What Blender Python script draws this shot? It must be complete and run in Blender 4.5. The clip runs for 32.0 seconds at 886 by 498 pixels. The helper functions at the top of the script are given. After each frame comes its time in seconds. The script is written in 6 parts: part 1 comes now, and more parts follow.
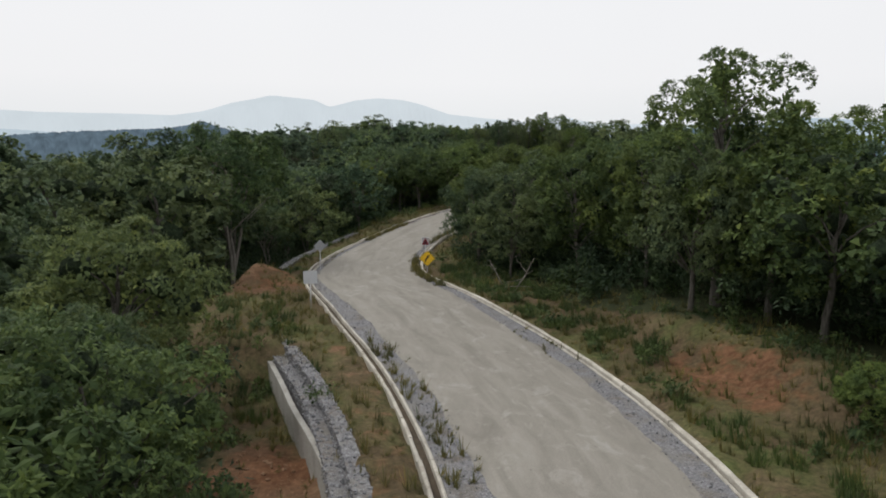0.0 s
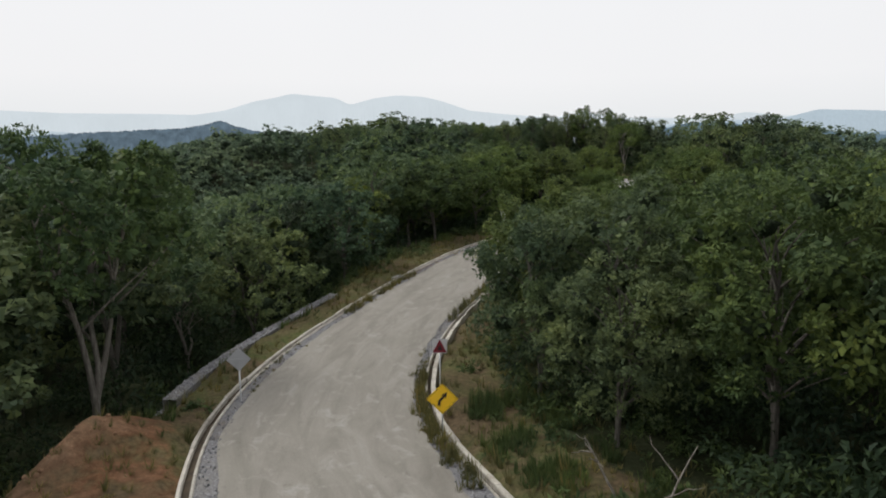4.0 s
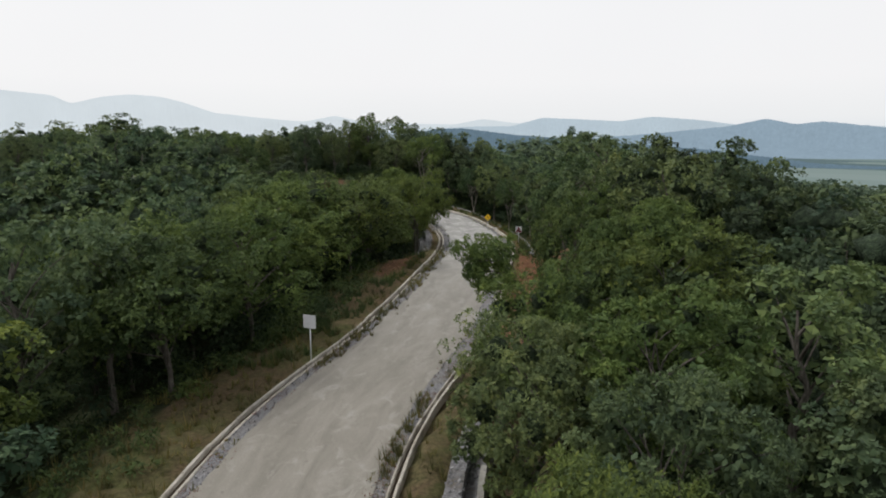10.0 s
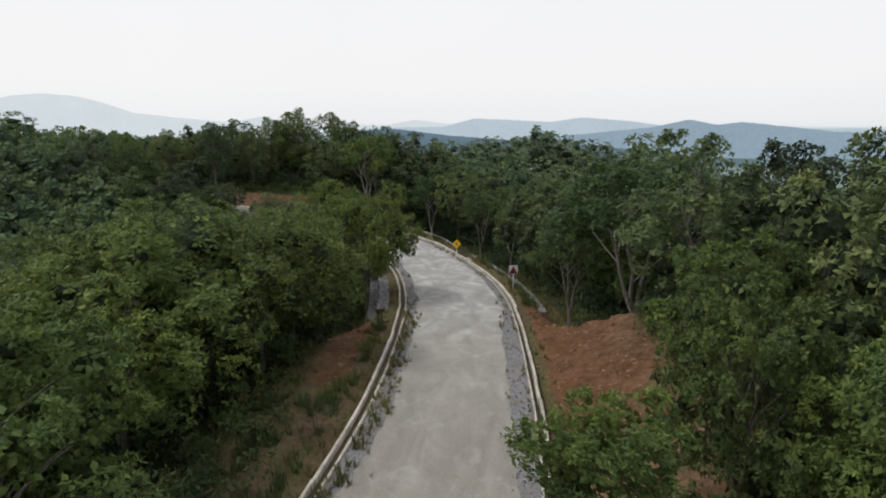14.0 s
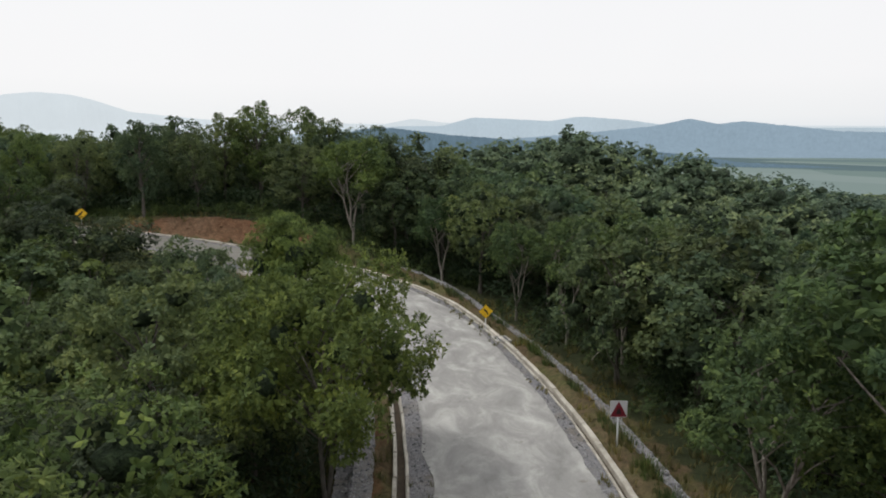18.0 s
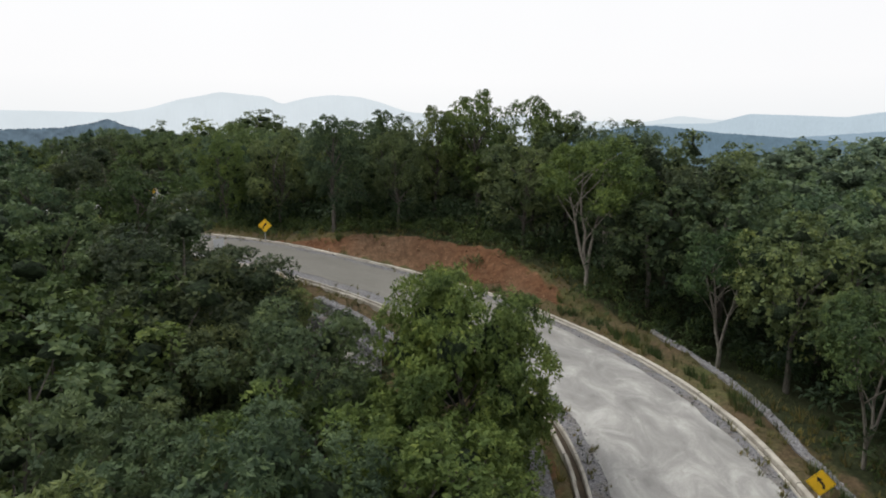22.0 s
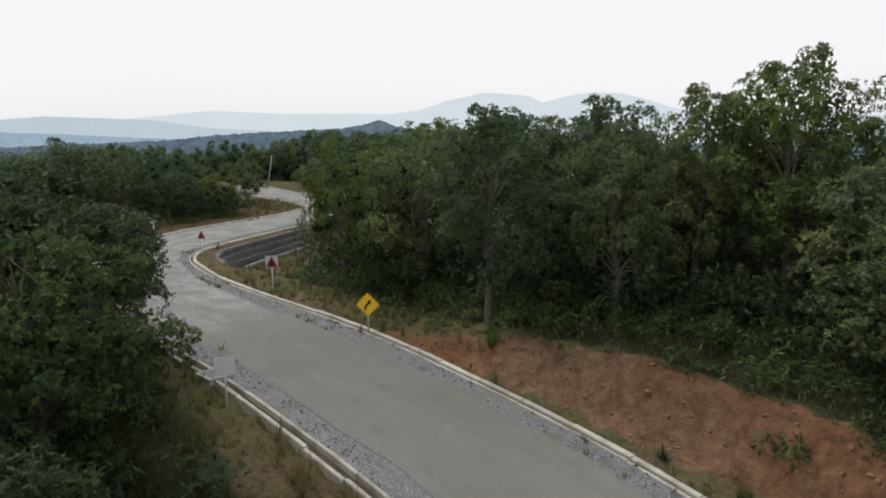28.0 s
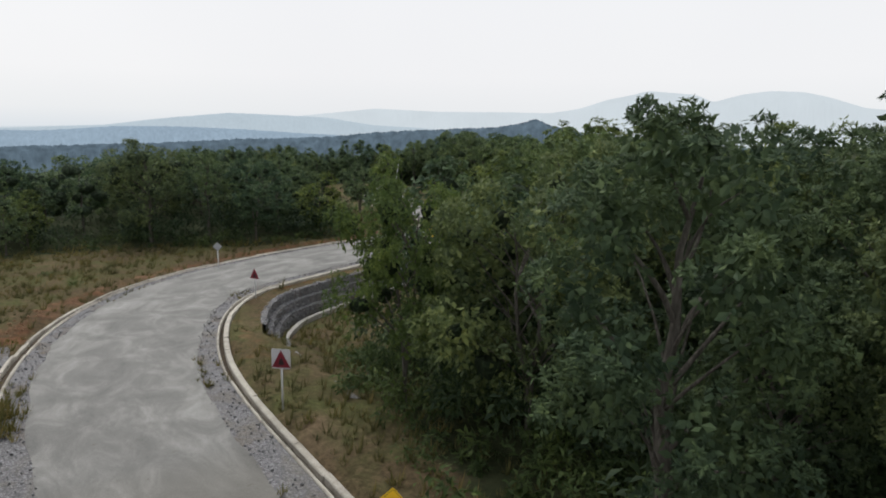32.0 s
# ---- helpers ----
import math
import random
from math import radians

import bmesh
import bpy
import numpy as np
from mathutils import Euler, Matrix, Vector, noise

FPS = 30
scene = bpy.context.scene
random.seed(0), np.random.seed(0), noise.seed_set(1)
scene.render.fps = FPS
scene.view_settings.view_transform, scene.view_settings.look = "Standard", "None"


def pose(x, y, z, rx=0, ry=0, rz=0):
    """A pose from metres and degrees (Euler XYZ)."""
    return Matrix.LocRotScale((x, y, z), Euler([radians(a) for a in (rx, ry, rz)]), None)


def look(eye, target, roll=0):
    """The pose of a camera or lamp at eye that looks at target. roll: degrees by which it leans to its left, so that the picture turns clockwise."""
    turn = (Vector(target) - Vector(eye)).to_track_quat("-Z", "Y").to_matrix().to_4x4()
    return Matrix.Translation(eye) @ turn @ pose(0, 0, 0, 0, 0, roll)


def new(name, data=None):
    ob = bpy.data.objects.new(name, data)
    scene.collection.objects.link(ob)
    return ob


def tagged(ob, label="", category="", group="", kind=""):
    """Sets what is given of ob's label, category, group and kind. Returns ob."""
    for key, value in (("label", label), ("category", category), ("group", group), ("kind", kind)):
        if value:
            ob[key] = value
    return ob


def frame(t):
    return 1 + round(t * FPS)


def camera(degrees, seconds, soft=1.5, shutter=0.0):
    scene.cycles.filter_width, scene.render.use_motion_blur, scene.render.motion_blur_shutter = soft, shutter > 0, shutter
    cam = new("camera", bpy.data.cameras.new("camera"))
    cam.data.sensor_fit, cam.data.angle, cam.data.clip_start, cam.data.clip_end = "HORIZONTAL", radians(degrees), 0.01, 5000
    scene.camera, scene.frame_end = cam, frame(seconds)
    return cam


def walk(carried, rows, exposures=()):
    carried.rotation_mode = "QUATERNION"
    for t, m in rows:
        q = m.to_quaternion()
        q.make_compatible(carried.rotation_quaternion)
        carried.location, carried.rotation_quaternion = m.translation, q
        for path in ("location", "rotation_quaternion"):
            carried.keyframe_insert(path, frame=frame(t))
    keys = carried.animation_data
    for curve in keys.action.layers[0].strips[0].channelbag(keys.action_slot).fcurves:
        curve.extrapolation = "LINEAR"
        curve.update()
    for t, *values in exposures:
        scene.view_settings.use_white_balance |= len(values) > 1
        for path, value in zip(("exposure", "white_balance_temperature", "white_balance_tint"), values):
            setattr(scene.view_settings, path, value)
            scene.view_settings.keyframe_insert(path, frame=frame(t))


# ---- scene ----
cam = camera(66.4, 32.0, soft=1.9)
# seconds, place, turn in degrees
PATH = [
    (0, -0, 0, 9.545, 80.88, -0.319, 0.051),
    (0.5, -0.097, 2.638, 9.562, 80.873, -0.31, -0.009),
    (1, -0.168, 5.604, 9.727, 80.866, -0.296, -0.07),
    (1.5, -0.262, 8.894, 9.844, 80.845, -0.249, -0.138),
    (2, -0.305, 12.356, 9.796, 80.806, -0.029, -0.167),
    (2.5, -0.401, 15.921, 9.792, 80.748, -0.031, 0.221),
    (3, -0.456, 19.695, 9.833, 80.718, -0.031, 1.043),
    (3.5, -0.366, 23.44, 10.029, 80.644, 0.263, 1.758),
    (5.5, -0.468, 34.472, 11.358, 80.568, 0.374, 1.826),
    (6, -0.545, 37.097, 11.702, 80.561, 0.284, 1.823),
    (6.5, -0.617, 39.772, 11.977, 80.555, 0.326, 1.787),
    (7, -0.726, 42.499, 12.106, 80.59, 0.279, 1.691),
    (7.5, -0.77, 45.256, 12.118, 80.683, 0.135, 1.019),
    (8, -0.919, 47.963, 12.048, 80.778, -0.022, -6.875),
    (8.5, -1.173, 50.561, 11.986, 80.911, -0.44, -8.567),
    (9, -1.079, 53.291, 12.089, 80.846, -0.165, -8.543),
    (9.5, -1.066, 55.934, 12.128, 80.866, -0.322, -12.88),
    (10, -0.929, 58.493, 12.089, 80.874, -0.031, -18.788),
    (10.5, -0.638, 61.053, 12.084, 80.875, -0.14, -18.852),
    (11, -0.316, 63.485, 12.113, 80.896, -0.204, -19.42),
    (11.5, 0.073, 65.896, 12.124, 80.881, -0.222, -20.477),
    (12, 0.571, 68.42, 12.14, 80.871, -0.235, -21.023),
    (12.5, 1.222, 71.022, 12.148, 80.862, -0.172, -21.741),
    (13, 1.965, 73.709, 12.204, 80.854, -0.063, -23.167),
    (13.5, 3.076, 76.735, 12.164, 80.896, 0.1, -24.399),
    (14, 4.246, 79.838, 12.19, 80.932, 0.099, -24.473),
    (14.5, 5.324, 82.854, 12.204, 80.934, 0.204, -24.686),
    (16.5, 9.677, 94.359, 12.606, 80.87, 0.144, -24.688),
    (17, 10.782, 97.194, 12.639, 80.873, 0.189, -24.662),
    (17.5, 11.928, 99.971, 12.693, 80.887, 0.157, -24.683),
    (18, 13.01, 102.552, 12.744, 80.853, 0.081, -24.653),
    (18.5, 14.019, 104.886, 12.848, 80.929, 0.196, -24.651),
    (19, 14.943, 107.129, 12.88, 80.958, 0.184, -24.116),
    (19.5, 15.911, 109.342, 12.888, 80.931, 0.047, -22.794),
    (20, 16.744, 111.542, 12.871, 80.942, 0.021, -21.534),
    (20.5, 17.46, 113.589, 12.86, 80.887, -0.088, -16.098),
    (21, 18.101, 115.555, 12.885, 80.801, -0.143, -11.332),
    (21.5, 18.773, 117.468, 12.885, 80.743, -0.183, -6.946),
    (22, 19.423, 119.326, 12.883, 80.682, -0.127, -3.204),
    (22.5, 19.938, 121.3, 12.865, 80.647, -0.118, -1.83),
    (23, 20.391, 123.313, 12.882, 80.619, -0.068, -1.432),
    (23.5, 20.806, 125.373, 12.971, 80.516, 0.135, 0.077),
    (24, 21.197, 127.466, 12.997, 80.51, 0.2, 3.195),
    (24.5, 21.447, 129.578, 13.026, 80.454, 0.235, 6.267),
    (25, 21.69, 131.565, 13.066, 80.45, 0.264, 9.012),
    (25.5, 21.719, 133.569, 13.071, 80.502, 0.148, 10.411),
    (27.5, 20.957, 143.09, 13.301, 80.583, 0.118, 16.511),
    (28, 20.622, 145.592, 13.36, 80.542, 0.236, 18.216),
    (28.5, 20.222, 148.035, 13.429, 80.529, 0.256, 21.228),
    (29, 19.741, 150.361, 13.52, 80.526, 0.212, 24.771),
    (29.5, 19.138, 152.54, 13.645, 80.486, 0.111, 27.667),
    (30, 18.588, 154.686, 13.715, 80.472, 0.069, 30.739),
    (30.5, 17.913, 156.915, 13.792, 80.385, 0.199, 31.374),
    (31, 17.234, 158.781, 13.979, 80.376, -0.023, 31.321),
    (31.5, 16.665, 159.994, 14.101, 80.436, -0.671, 31.254),
    (32, 16.27, 160.756, 14, 80.399, -0.597, 31.242),
]
# the picture brightens over the middle of the flight and is a little cooler at both ends
walk(cam, [(t, pose(*p)) for t, *p in PATH], ((0, -0.04, 6450, 10), (12, 0.0, 6500, 10), (18, 0.03, 6500, 10), (24, 0.12, 6500, 10), (28, 0.02, 6460, 10), (32, -0.04, 6420, 10)))

from mathutils import Vector as V3
from bpy import data as D
import itertools

# ------------------------------------------------------------ world and sun
world = D.worlds.new("hazy_sky")
scene.world = world
world.use_nodes = True
wn, wl = world.node_tree.nodes, world.node_tree.links
wn.clear()
SUN_AZ, SUN_EL = 70.0, 56.0      # degrees to the left of +y, and above the horizon
sky = wn.new("ShaderNodeTexSky")
sky.sky_type, sky.sun_disc = "NISHITA", False
sky.sun_elevation, sky.sun_rotation = radians(SUN_EL), radians(-SUN_AZ)
sky.air_density, sky.dust_density, sky.ozone_density = 1.2, 6.0, 1.0
geo = wn.new("ShaderNodeTexCoord")
sep = wn.new("ShaderNodeSeparateXYZ")
ramp = wn.new("ShaderNodeValToRGB")
cloud = wn.new("ShaderNodeTexNoise")
cloud.inputs["Scale"].default_value, cloud.inputs["Detail"].default_value = 1.6, 3.0
cmix = wn.new("ShaderNodeMixRGB")
cmix.blend_type, cmix.inputs[0].default_value = "MULTIPLY", 1.0
cramp = wn.new("ShaderNodeValToRGB")
cramp.color_ramp.elements[0].position, cramp.color_ramp.elements[0].color = 0.3, (0.95, 0.95, 0.96, 1)
cramp.color_ramp.elements[1].position, cramp.color_ramp.elements[1].color = 0.7, (1.0, 1.0, 1.0, 1)
e = ramp.color_ramp.elements
e[0].position, e[0].color = 0.0, (0.80, 0.85, 0.89, 1)
e[1].position, e[1].color = 1.0, (0.90, 0.91, 0.93, 1)
for p, c in ((0.03, (0.93, 0.945, 0.95, 1)), (0.08, (0.985, 0.985, 0.99, 1)), (0.28, (0.97, 0.97, 0.98, 1))):
    k = e.new(p)
    k.color = c
veil = wn.new("ShaderNodeMixRGB")
veil.inputs[0].default_value = 0.93
scaled = wn.new("ShaderNodeMixRGB")
scaled.blend_type, scaled.inputs[0].default_value, scaled.inputs[2].default_value = "MULTIPLY", 1.0, (0.1, 0.1, 0.1, 1)
bg = wn.new("ShaderNodeBackground")
bg.inputs["Strength"].default_value = 1.0
wo = wn.new("ShaderNodeOutputWorld")
wl.new(geo.outputs["Generated"], sep.inputs[0])
wl.new(sep.outputs["Z"], ramp.inputs[0])
wl.new(geo.outputs["Generated"], cloud.inputs["Vector"])
wl.new(cloud.outputs["Fac"], cramp.inputs[0])
wl.new(ramp.outputs[0], cmix.inputs[1])
wl.new(cramp.outputs[0], cmix.inputs[2])
wl.new(sky.outputs[0], scaled.inputs[1])
wl.new(scaled.outputs[0], veil.inputs[1])
wl.new(cmix.outputs[0], veil.inputs[2])
wl.new(veil.outputs[0], bg.inputs["Color"])
wl.new(bg.outputs[0], wo.inputs["Surface"])

sun = new("sun", D.lights.new("sun", "SUN"))
sun.data.energy, sun.data.angle, sun.data.color = 1.75, radians(22), (1.0, 0.98, 0.935)
sa, se = radians(SUN_AZ), radians(SUN_EL)
sun.matrix_world = look((0, 0, 60), (math.sin(sa) * math.cos(se), -math.cos(sa) * math.cos(se), 60 - math.sin(se)))

# ------------------------------------------------------------ materials


def material(name, rough=0.9, spec=0.25):
    m = D.materials.new(name)
    m.use_nodes = True
    m.node_tree.nodes["Principled BSDF"].inputs["Roughness"].default_value = rough
    m.node_tree.nodes["Principled BSDF"].inputs["Specular IOR Level"].default_value = spec
    return m


class Nodes:
    """Short hands for building a node tree."""

    def __init__(self, m):
        self.m, self.n, self.l = m, m.node_tree.nodes, m.node_tree.links
        self.bsdf = self.n["Principled BSDF"]

    def coords(self, kind="Object"):
        return self.n.new("ShaderNodeTexCoord").outputs[kind]

    def attribute(self, name, out="Fac"):
        a = self.n.new("ShaderNodeAttribute")
        a.attribute_name = name
        return a.outputs[out]

    def scaled(self, vec, s):
        m = self.n.new("ShaderNodeMapping")
        m.inputs["Scale"].default_value = s
        self.l.new(vec, m.inputs["Vector"])
        return m.outputs[0]

    def noise(self, vec, scale, detail=4.0, rough=0.55, warp=0.0):
        t = self.n.new("ShaderNodeTexNoise")
        for k, v in (("Scale", scale), ("Detail", detail), ("Roughness", rough), ("Distortion", warp)):
            t.inputs[k].default_value = v
        if vec:
            self.l.new(vec, t.inputs["Vector"])
        return t.outputs["Fac"]

    def voronoi(self, vec, scale, out="Distance", feature="F1"):
        t = self.n.new("ShaderNodeTexVoronoi")
        t.feature = feature
        t.inputs["Scale"].default_value = scale
        if vec:
            self.l.new(vec, t.inputs["Vector"])
        return t.outputs[out]

    def ramp(self, fac, *stops):
        r = self.n.new("ShaderNodeValToRGB")
        el = r.color_ramp.elements
        while len(el) < len(stops):
            el.new(0.5)
        for k, (p, c) in zip(el, stops):
            k.position, k.color = p, (*c, 1) if isinstance(c, tuple) else (c, c, c, 1)
        self.l.new(fac, r.inputs[0])
        return r.outputs[0]

    def mix(self, fac, a, b, blend="MIX"):
        m = self.n.new("ShaderNodeMixRGB")
        m.blend_type = blend
        for i, v in enumerate((fac, a, b)):
            if isinstance(v, (int, float)):
                m.inputs[i].default_value = v if i == 0 else (v, v, v, 1)
            elif isinstance(v, tuple):
                m.inputs[i].default_value = (*v, 1)
            else:
                self.l.new(v, m.inputs[i])
        return m.outputs[0]

    def math(self, op, a, b=0.0):
        m = self.n.new("ShaderNodeMath")
        m.operation = op
        for i, v in enumerate((a, b)):
            if isinstance(v, (int, float)):
                m.inputs[i].default_value = v
            else:
                self.l.new(v, m.inputs[i])
        return m.outputs[0]

    def colour(self, c):
        self.l.new(c, self.bsdf.inputs["Base Color"])

    def bump(self, h, strength=0.5, distance=0.05):
        b = self.n.new("ShaderNodeBump")
        b.inputs["Strength"].default_value, b.inputs["Distance"].default_value = strength, distance
        self.l.new(h, b.inputs["Height"])
        self.l.new(b.outputs[0], self.bsdf.inputs["Normal"])


def foliage(name, dark, mid, light, patch=0.35, varied=1.0):
    m = material(name, 0.6, 0.15)
    n = Nodes(m)
    info = n.n.new("ShaderNodeObjectInfo")
    isl = n.n.new("ShaderNodeNewGeometry")
    some = tuple(0.5 * (p + q) for p, q in zip(dark, mid))
    each = n.ramp(isl.outputs["Random Per Island"], (0.0, some), (0.6, mid), (1.0, light))
    kin = n.math("FRACT", n.math("ADD", info.outputs["Random"], n.attribute("kin")))      # each tree has its own tone
    tone = n.ramp(kin, *((q, tuple(1 + varied * (v - 1) for v in k)) for q, k in ((0.0, (0.58, 0.69, 0.74)), (0.4, (0.84, 0.89, 0.88)), (0.7, (1.0, 1.0, 0.92)), (1.0, (1.12, 1.12, 0.86)))))
    lump = n.noise(n.coords("Object"), patch, 2.0)
    lumps = n.ramp(lump, (0.3, (0.66, 0.72, 0.78)), (0.7, (1.34, 1.26, 1.0)))
    spray = n.ramp(n.noise(n.coords("Object"), patch * 4.5, 2.0), (0.32, (0.74, 0.79, 0.82)), (0.7, (1.3, 1.24, 1.05)))
    c = n.mix(1.0, n.mix(1.0, n.mix(1.0, each, tone, "MULTIPLY"), lumps, "MULTIPLY"), spray, "MULTIPLY")
    n.colour(c)
    tr = n.n.new("ShaderNodeBsdfTranslucent")
    n.l.new(c, tr.inputs["Color"])
    ms = n.n.new("ShaderNodeMixShader")
    ms.inputs[0].default_value = 0.3
    n.l.new(n.bsdf.outputs[0], ms.inputs[1])
    n.l.new(tr.outputs[0], ms.inputs[2])
    n.l.new(ms.outputs[0], n.n["Material Output"].inputs["Surface"])
    return m


LEAF = foliage("broad_leaves", (0.055, 0.087, 0.045), (0.087, 0.127, 0.057), (0.138, 0.184, 0.071))
LEAF_WARM = foliage("yellowing_leaves", (0.059, 0.085, 0.037), (0.093, 0.127, 0.047), (0.146, 0.180, 0.062))
LEAF_LIGHT = foliage("light_green_leaves", (0.067, 0.102, 0.039), (0.110, 0.157, 0.052), (0.172, 0.220, 0.074), 0.35, 0.6)
LEAF_DARK = foliage("dark_leaves", (0.038, 0.051, 0.034), (0.059, 0.077, 0.047), (0.092, 0.113, 0.065))
# bluish, lightened leaf colour: distance haze is painted into it
LEAF_HAZED = foliage("hazed_far_leaves", (0.084, 0.122, 0.098), (0.115, 0.161, 0.120), (0.160, 0.205, 0.142), 0.02, 0.6)
SHRUB = foliage("shrub_leaves", (0.042, 0.068, 0.032), (0.064, 0.096, 0.042), (0.100, 0.138, 0.058))
# leaf colour lowered to paint the shade under the wood
SAPLING_SHADE = foliage("shade_toned_sapling_leaves", (0.036, 0.053, 0.031), (0.055, 0.079, 0.043), (0.086, 0.116, 0.060))
# wood leaves in a darker tone, shade painted into the colour
LEAF_SHADED = foliage("shaded_wood_leaves", (0.050, 0.072, 0.044), (0.078, 0.108, 0.062), (0.118, 0.150, 0.084))
# part of this light, bluish tone stands in for haze on trees behind
LEAF_DEEP = foliage("deep_green_leaves", (0.070, 0.096, 0.059), (0.110, 0.144, 0.080), (0.166, 0.203, 0.104))
# blue raised in the leaf colour to imitate haze over the wood
LEAF_BACK = foliage("haze_tinted_wood_leaves", (0.070, 0.106, 0.068), (0.104, 0.149, 0.088), (0.146, 0.192, 0.108))


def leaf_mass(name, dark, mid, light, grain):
    """Filling deep in a crown: rough, mottled at leaf size, dark so that gaps read as shade."""
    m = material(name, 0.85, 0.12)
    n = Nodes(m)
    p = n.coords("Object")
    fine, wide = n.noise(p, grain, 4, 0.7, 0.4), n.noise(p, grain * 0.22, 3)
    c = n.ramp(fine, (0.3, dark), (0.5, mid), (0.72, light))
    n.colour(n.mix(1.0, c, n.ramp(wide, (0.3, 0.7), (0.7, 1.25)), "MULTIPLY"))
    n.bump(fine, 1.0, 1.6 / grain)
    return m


# dark tones paint the shade seen between the leaf tufts
CORE_FAR_SHADE = leaf_mass("canopy_shade_core", (0.020, 0.030, 0.020), (0.046, 0.068, 0.042), (0.09, 0.125, 0.068), 4.5)
CORE_SHADE = leaf_mass("crown_shade_core", (0.014, 0.022, 0.013), (0.030, 0.046, 0.024), (0.06, 0.085, 0.04), 6.0)


def bark(name, k=1.0):
    m = material(name, 0.95, 0.1)
    n = Nodes(m)
    v = n.scaled(n.coords("Object"), (6, 6, 1.2))
    g = n.noise(v, 2.2, 5)
    c = n.ramp(g, *((q, tuple(k * v for v in c)) for q, c in ((0.25, (0.050, 0.045, 0.038)), (0.55, (0.112, 0.102, 0.088)), (0.8, (0.21, 0.195, 0.172)))))
    n.colour(c)
    n.bump(g, 0.7, 0.03)
    return m


BARK, PALE_BARK = bark("grey_bark"), bark("pale_bark", 1.9)


def ground_material():
    m = material("soil_and_grass", 1.0, 0.05)
    n = Nodes(m)
    p = n.coords("Object")
    fine, mid, big = n.noise(p, 5.0, 6, 0.7), n.noise(p, 0.9, 5, 0.6), n.noise(p, 0.16, 3)
    pebble = n.voronoi(p, 9.0)
    dry = n.ramp(fine, (0.3, (0.050, 0.040, 0.024)), (0.5, (0.098, 0.073, 0.043)), (0.72, (0.160, 0.117, 0.072)))
    green = n.ramp(fine, (0.3, (0.035, 0.045, 0.016)), (0.55, (0.075, 0.092, 0.032)), (0.8, (0.13, 0.14, 0.055)))
    grass = n.mix(n.ramp(n.mix(0.5, mid, big), (0.42, 0.0), (0.64, 0.9)), dry, green)
    grass = n.mix(n.ramp(n.noise(p, 0.42, 6, 0.68, 0.6), (0.52, 0.0), (0.68, 0.8)), grass, n.ramp(fine, (0.3, (0.085, 0.060, 0.038)), (0.7, (0.185, 0.135, 0.087))))
    soil = n.ramp(n.mix(0.5, fine, mid), (0.3, (0.075, 0.034, 0.018)), (0.5, (0.132, 0.066, 0.036)), (0.7, (0.200, 0.114, 0.067)))
    brown = n.ramp(n.mix(0.5, fine, mid), (0.3, (0.095, 0.065, 0.041)), (0.5, (0.165, 0.114, 0.073)), (0.7, (0.25, 0.185, 0.125)))
    soil = n.mix(n.ramp(n.noise(p, 0.11, 3, 0.5), (0.41, 0.6), (0.54, 0.05)), soil, brown)
    runs = n.noise(n.scaled(p, (1.5, 1.5, 0.16)), 1.6, 5, 0.65)      # streaks washed down the steep faces
    soil = n.mix(1.0, soil, n.ramp(runs, (0.34, 0.68), (0.66, 1.2)), "MULTIPLY")
    soil = n.mix(n.ramp(pebble, (0.04, 0.5), (0.16, 0.0)), soil, (0.38, 0.29, 0.2))
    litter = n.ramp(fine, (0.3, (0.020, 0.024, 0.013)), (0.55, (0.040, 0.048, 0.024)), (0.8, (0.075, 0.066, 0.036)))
    edge = n.math("MULTIPLY", n.math("SUBTRACT", mid, 0.5), 1.1)
    is_soil = n.ramp(n.math("ADD", n.attribute("soil"), edge), (0.42, 0.0), (0.62, 1.0))
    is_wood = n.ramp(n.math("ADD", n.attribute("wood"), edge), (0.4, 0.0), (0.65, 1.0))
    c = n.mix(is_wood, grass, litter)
    c = n.mix(is_soil, c, soil)
    c = n.mix(1.0, c, n.ramp(big, (0.3, 0.8), (0.7, 1.15)), "MULTIPLY")
    n.colour(c)
    n.bump(n.mix(0.4, n.mix(0.5, fine, mid), runs), 0.9, 0.16)
    return m


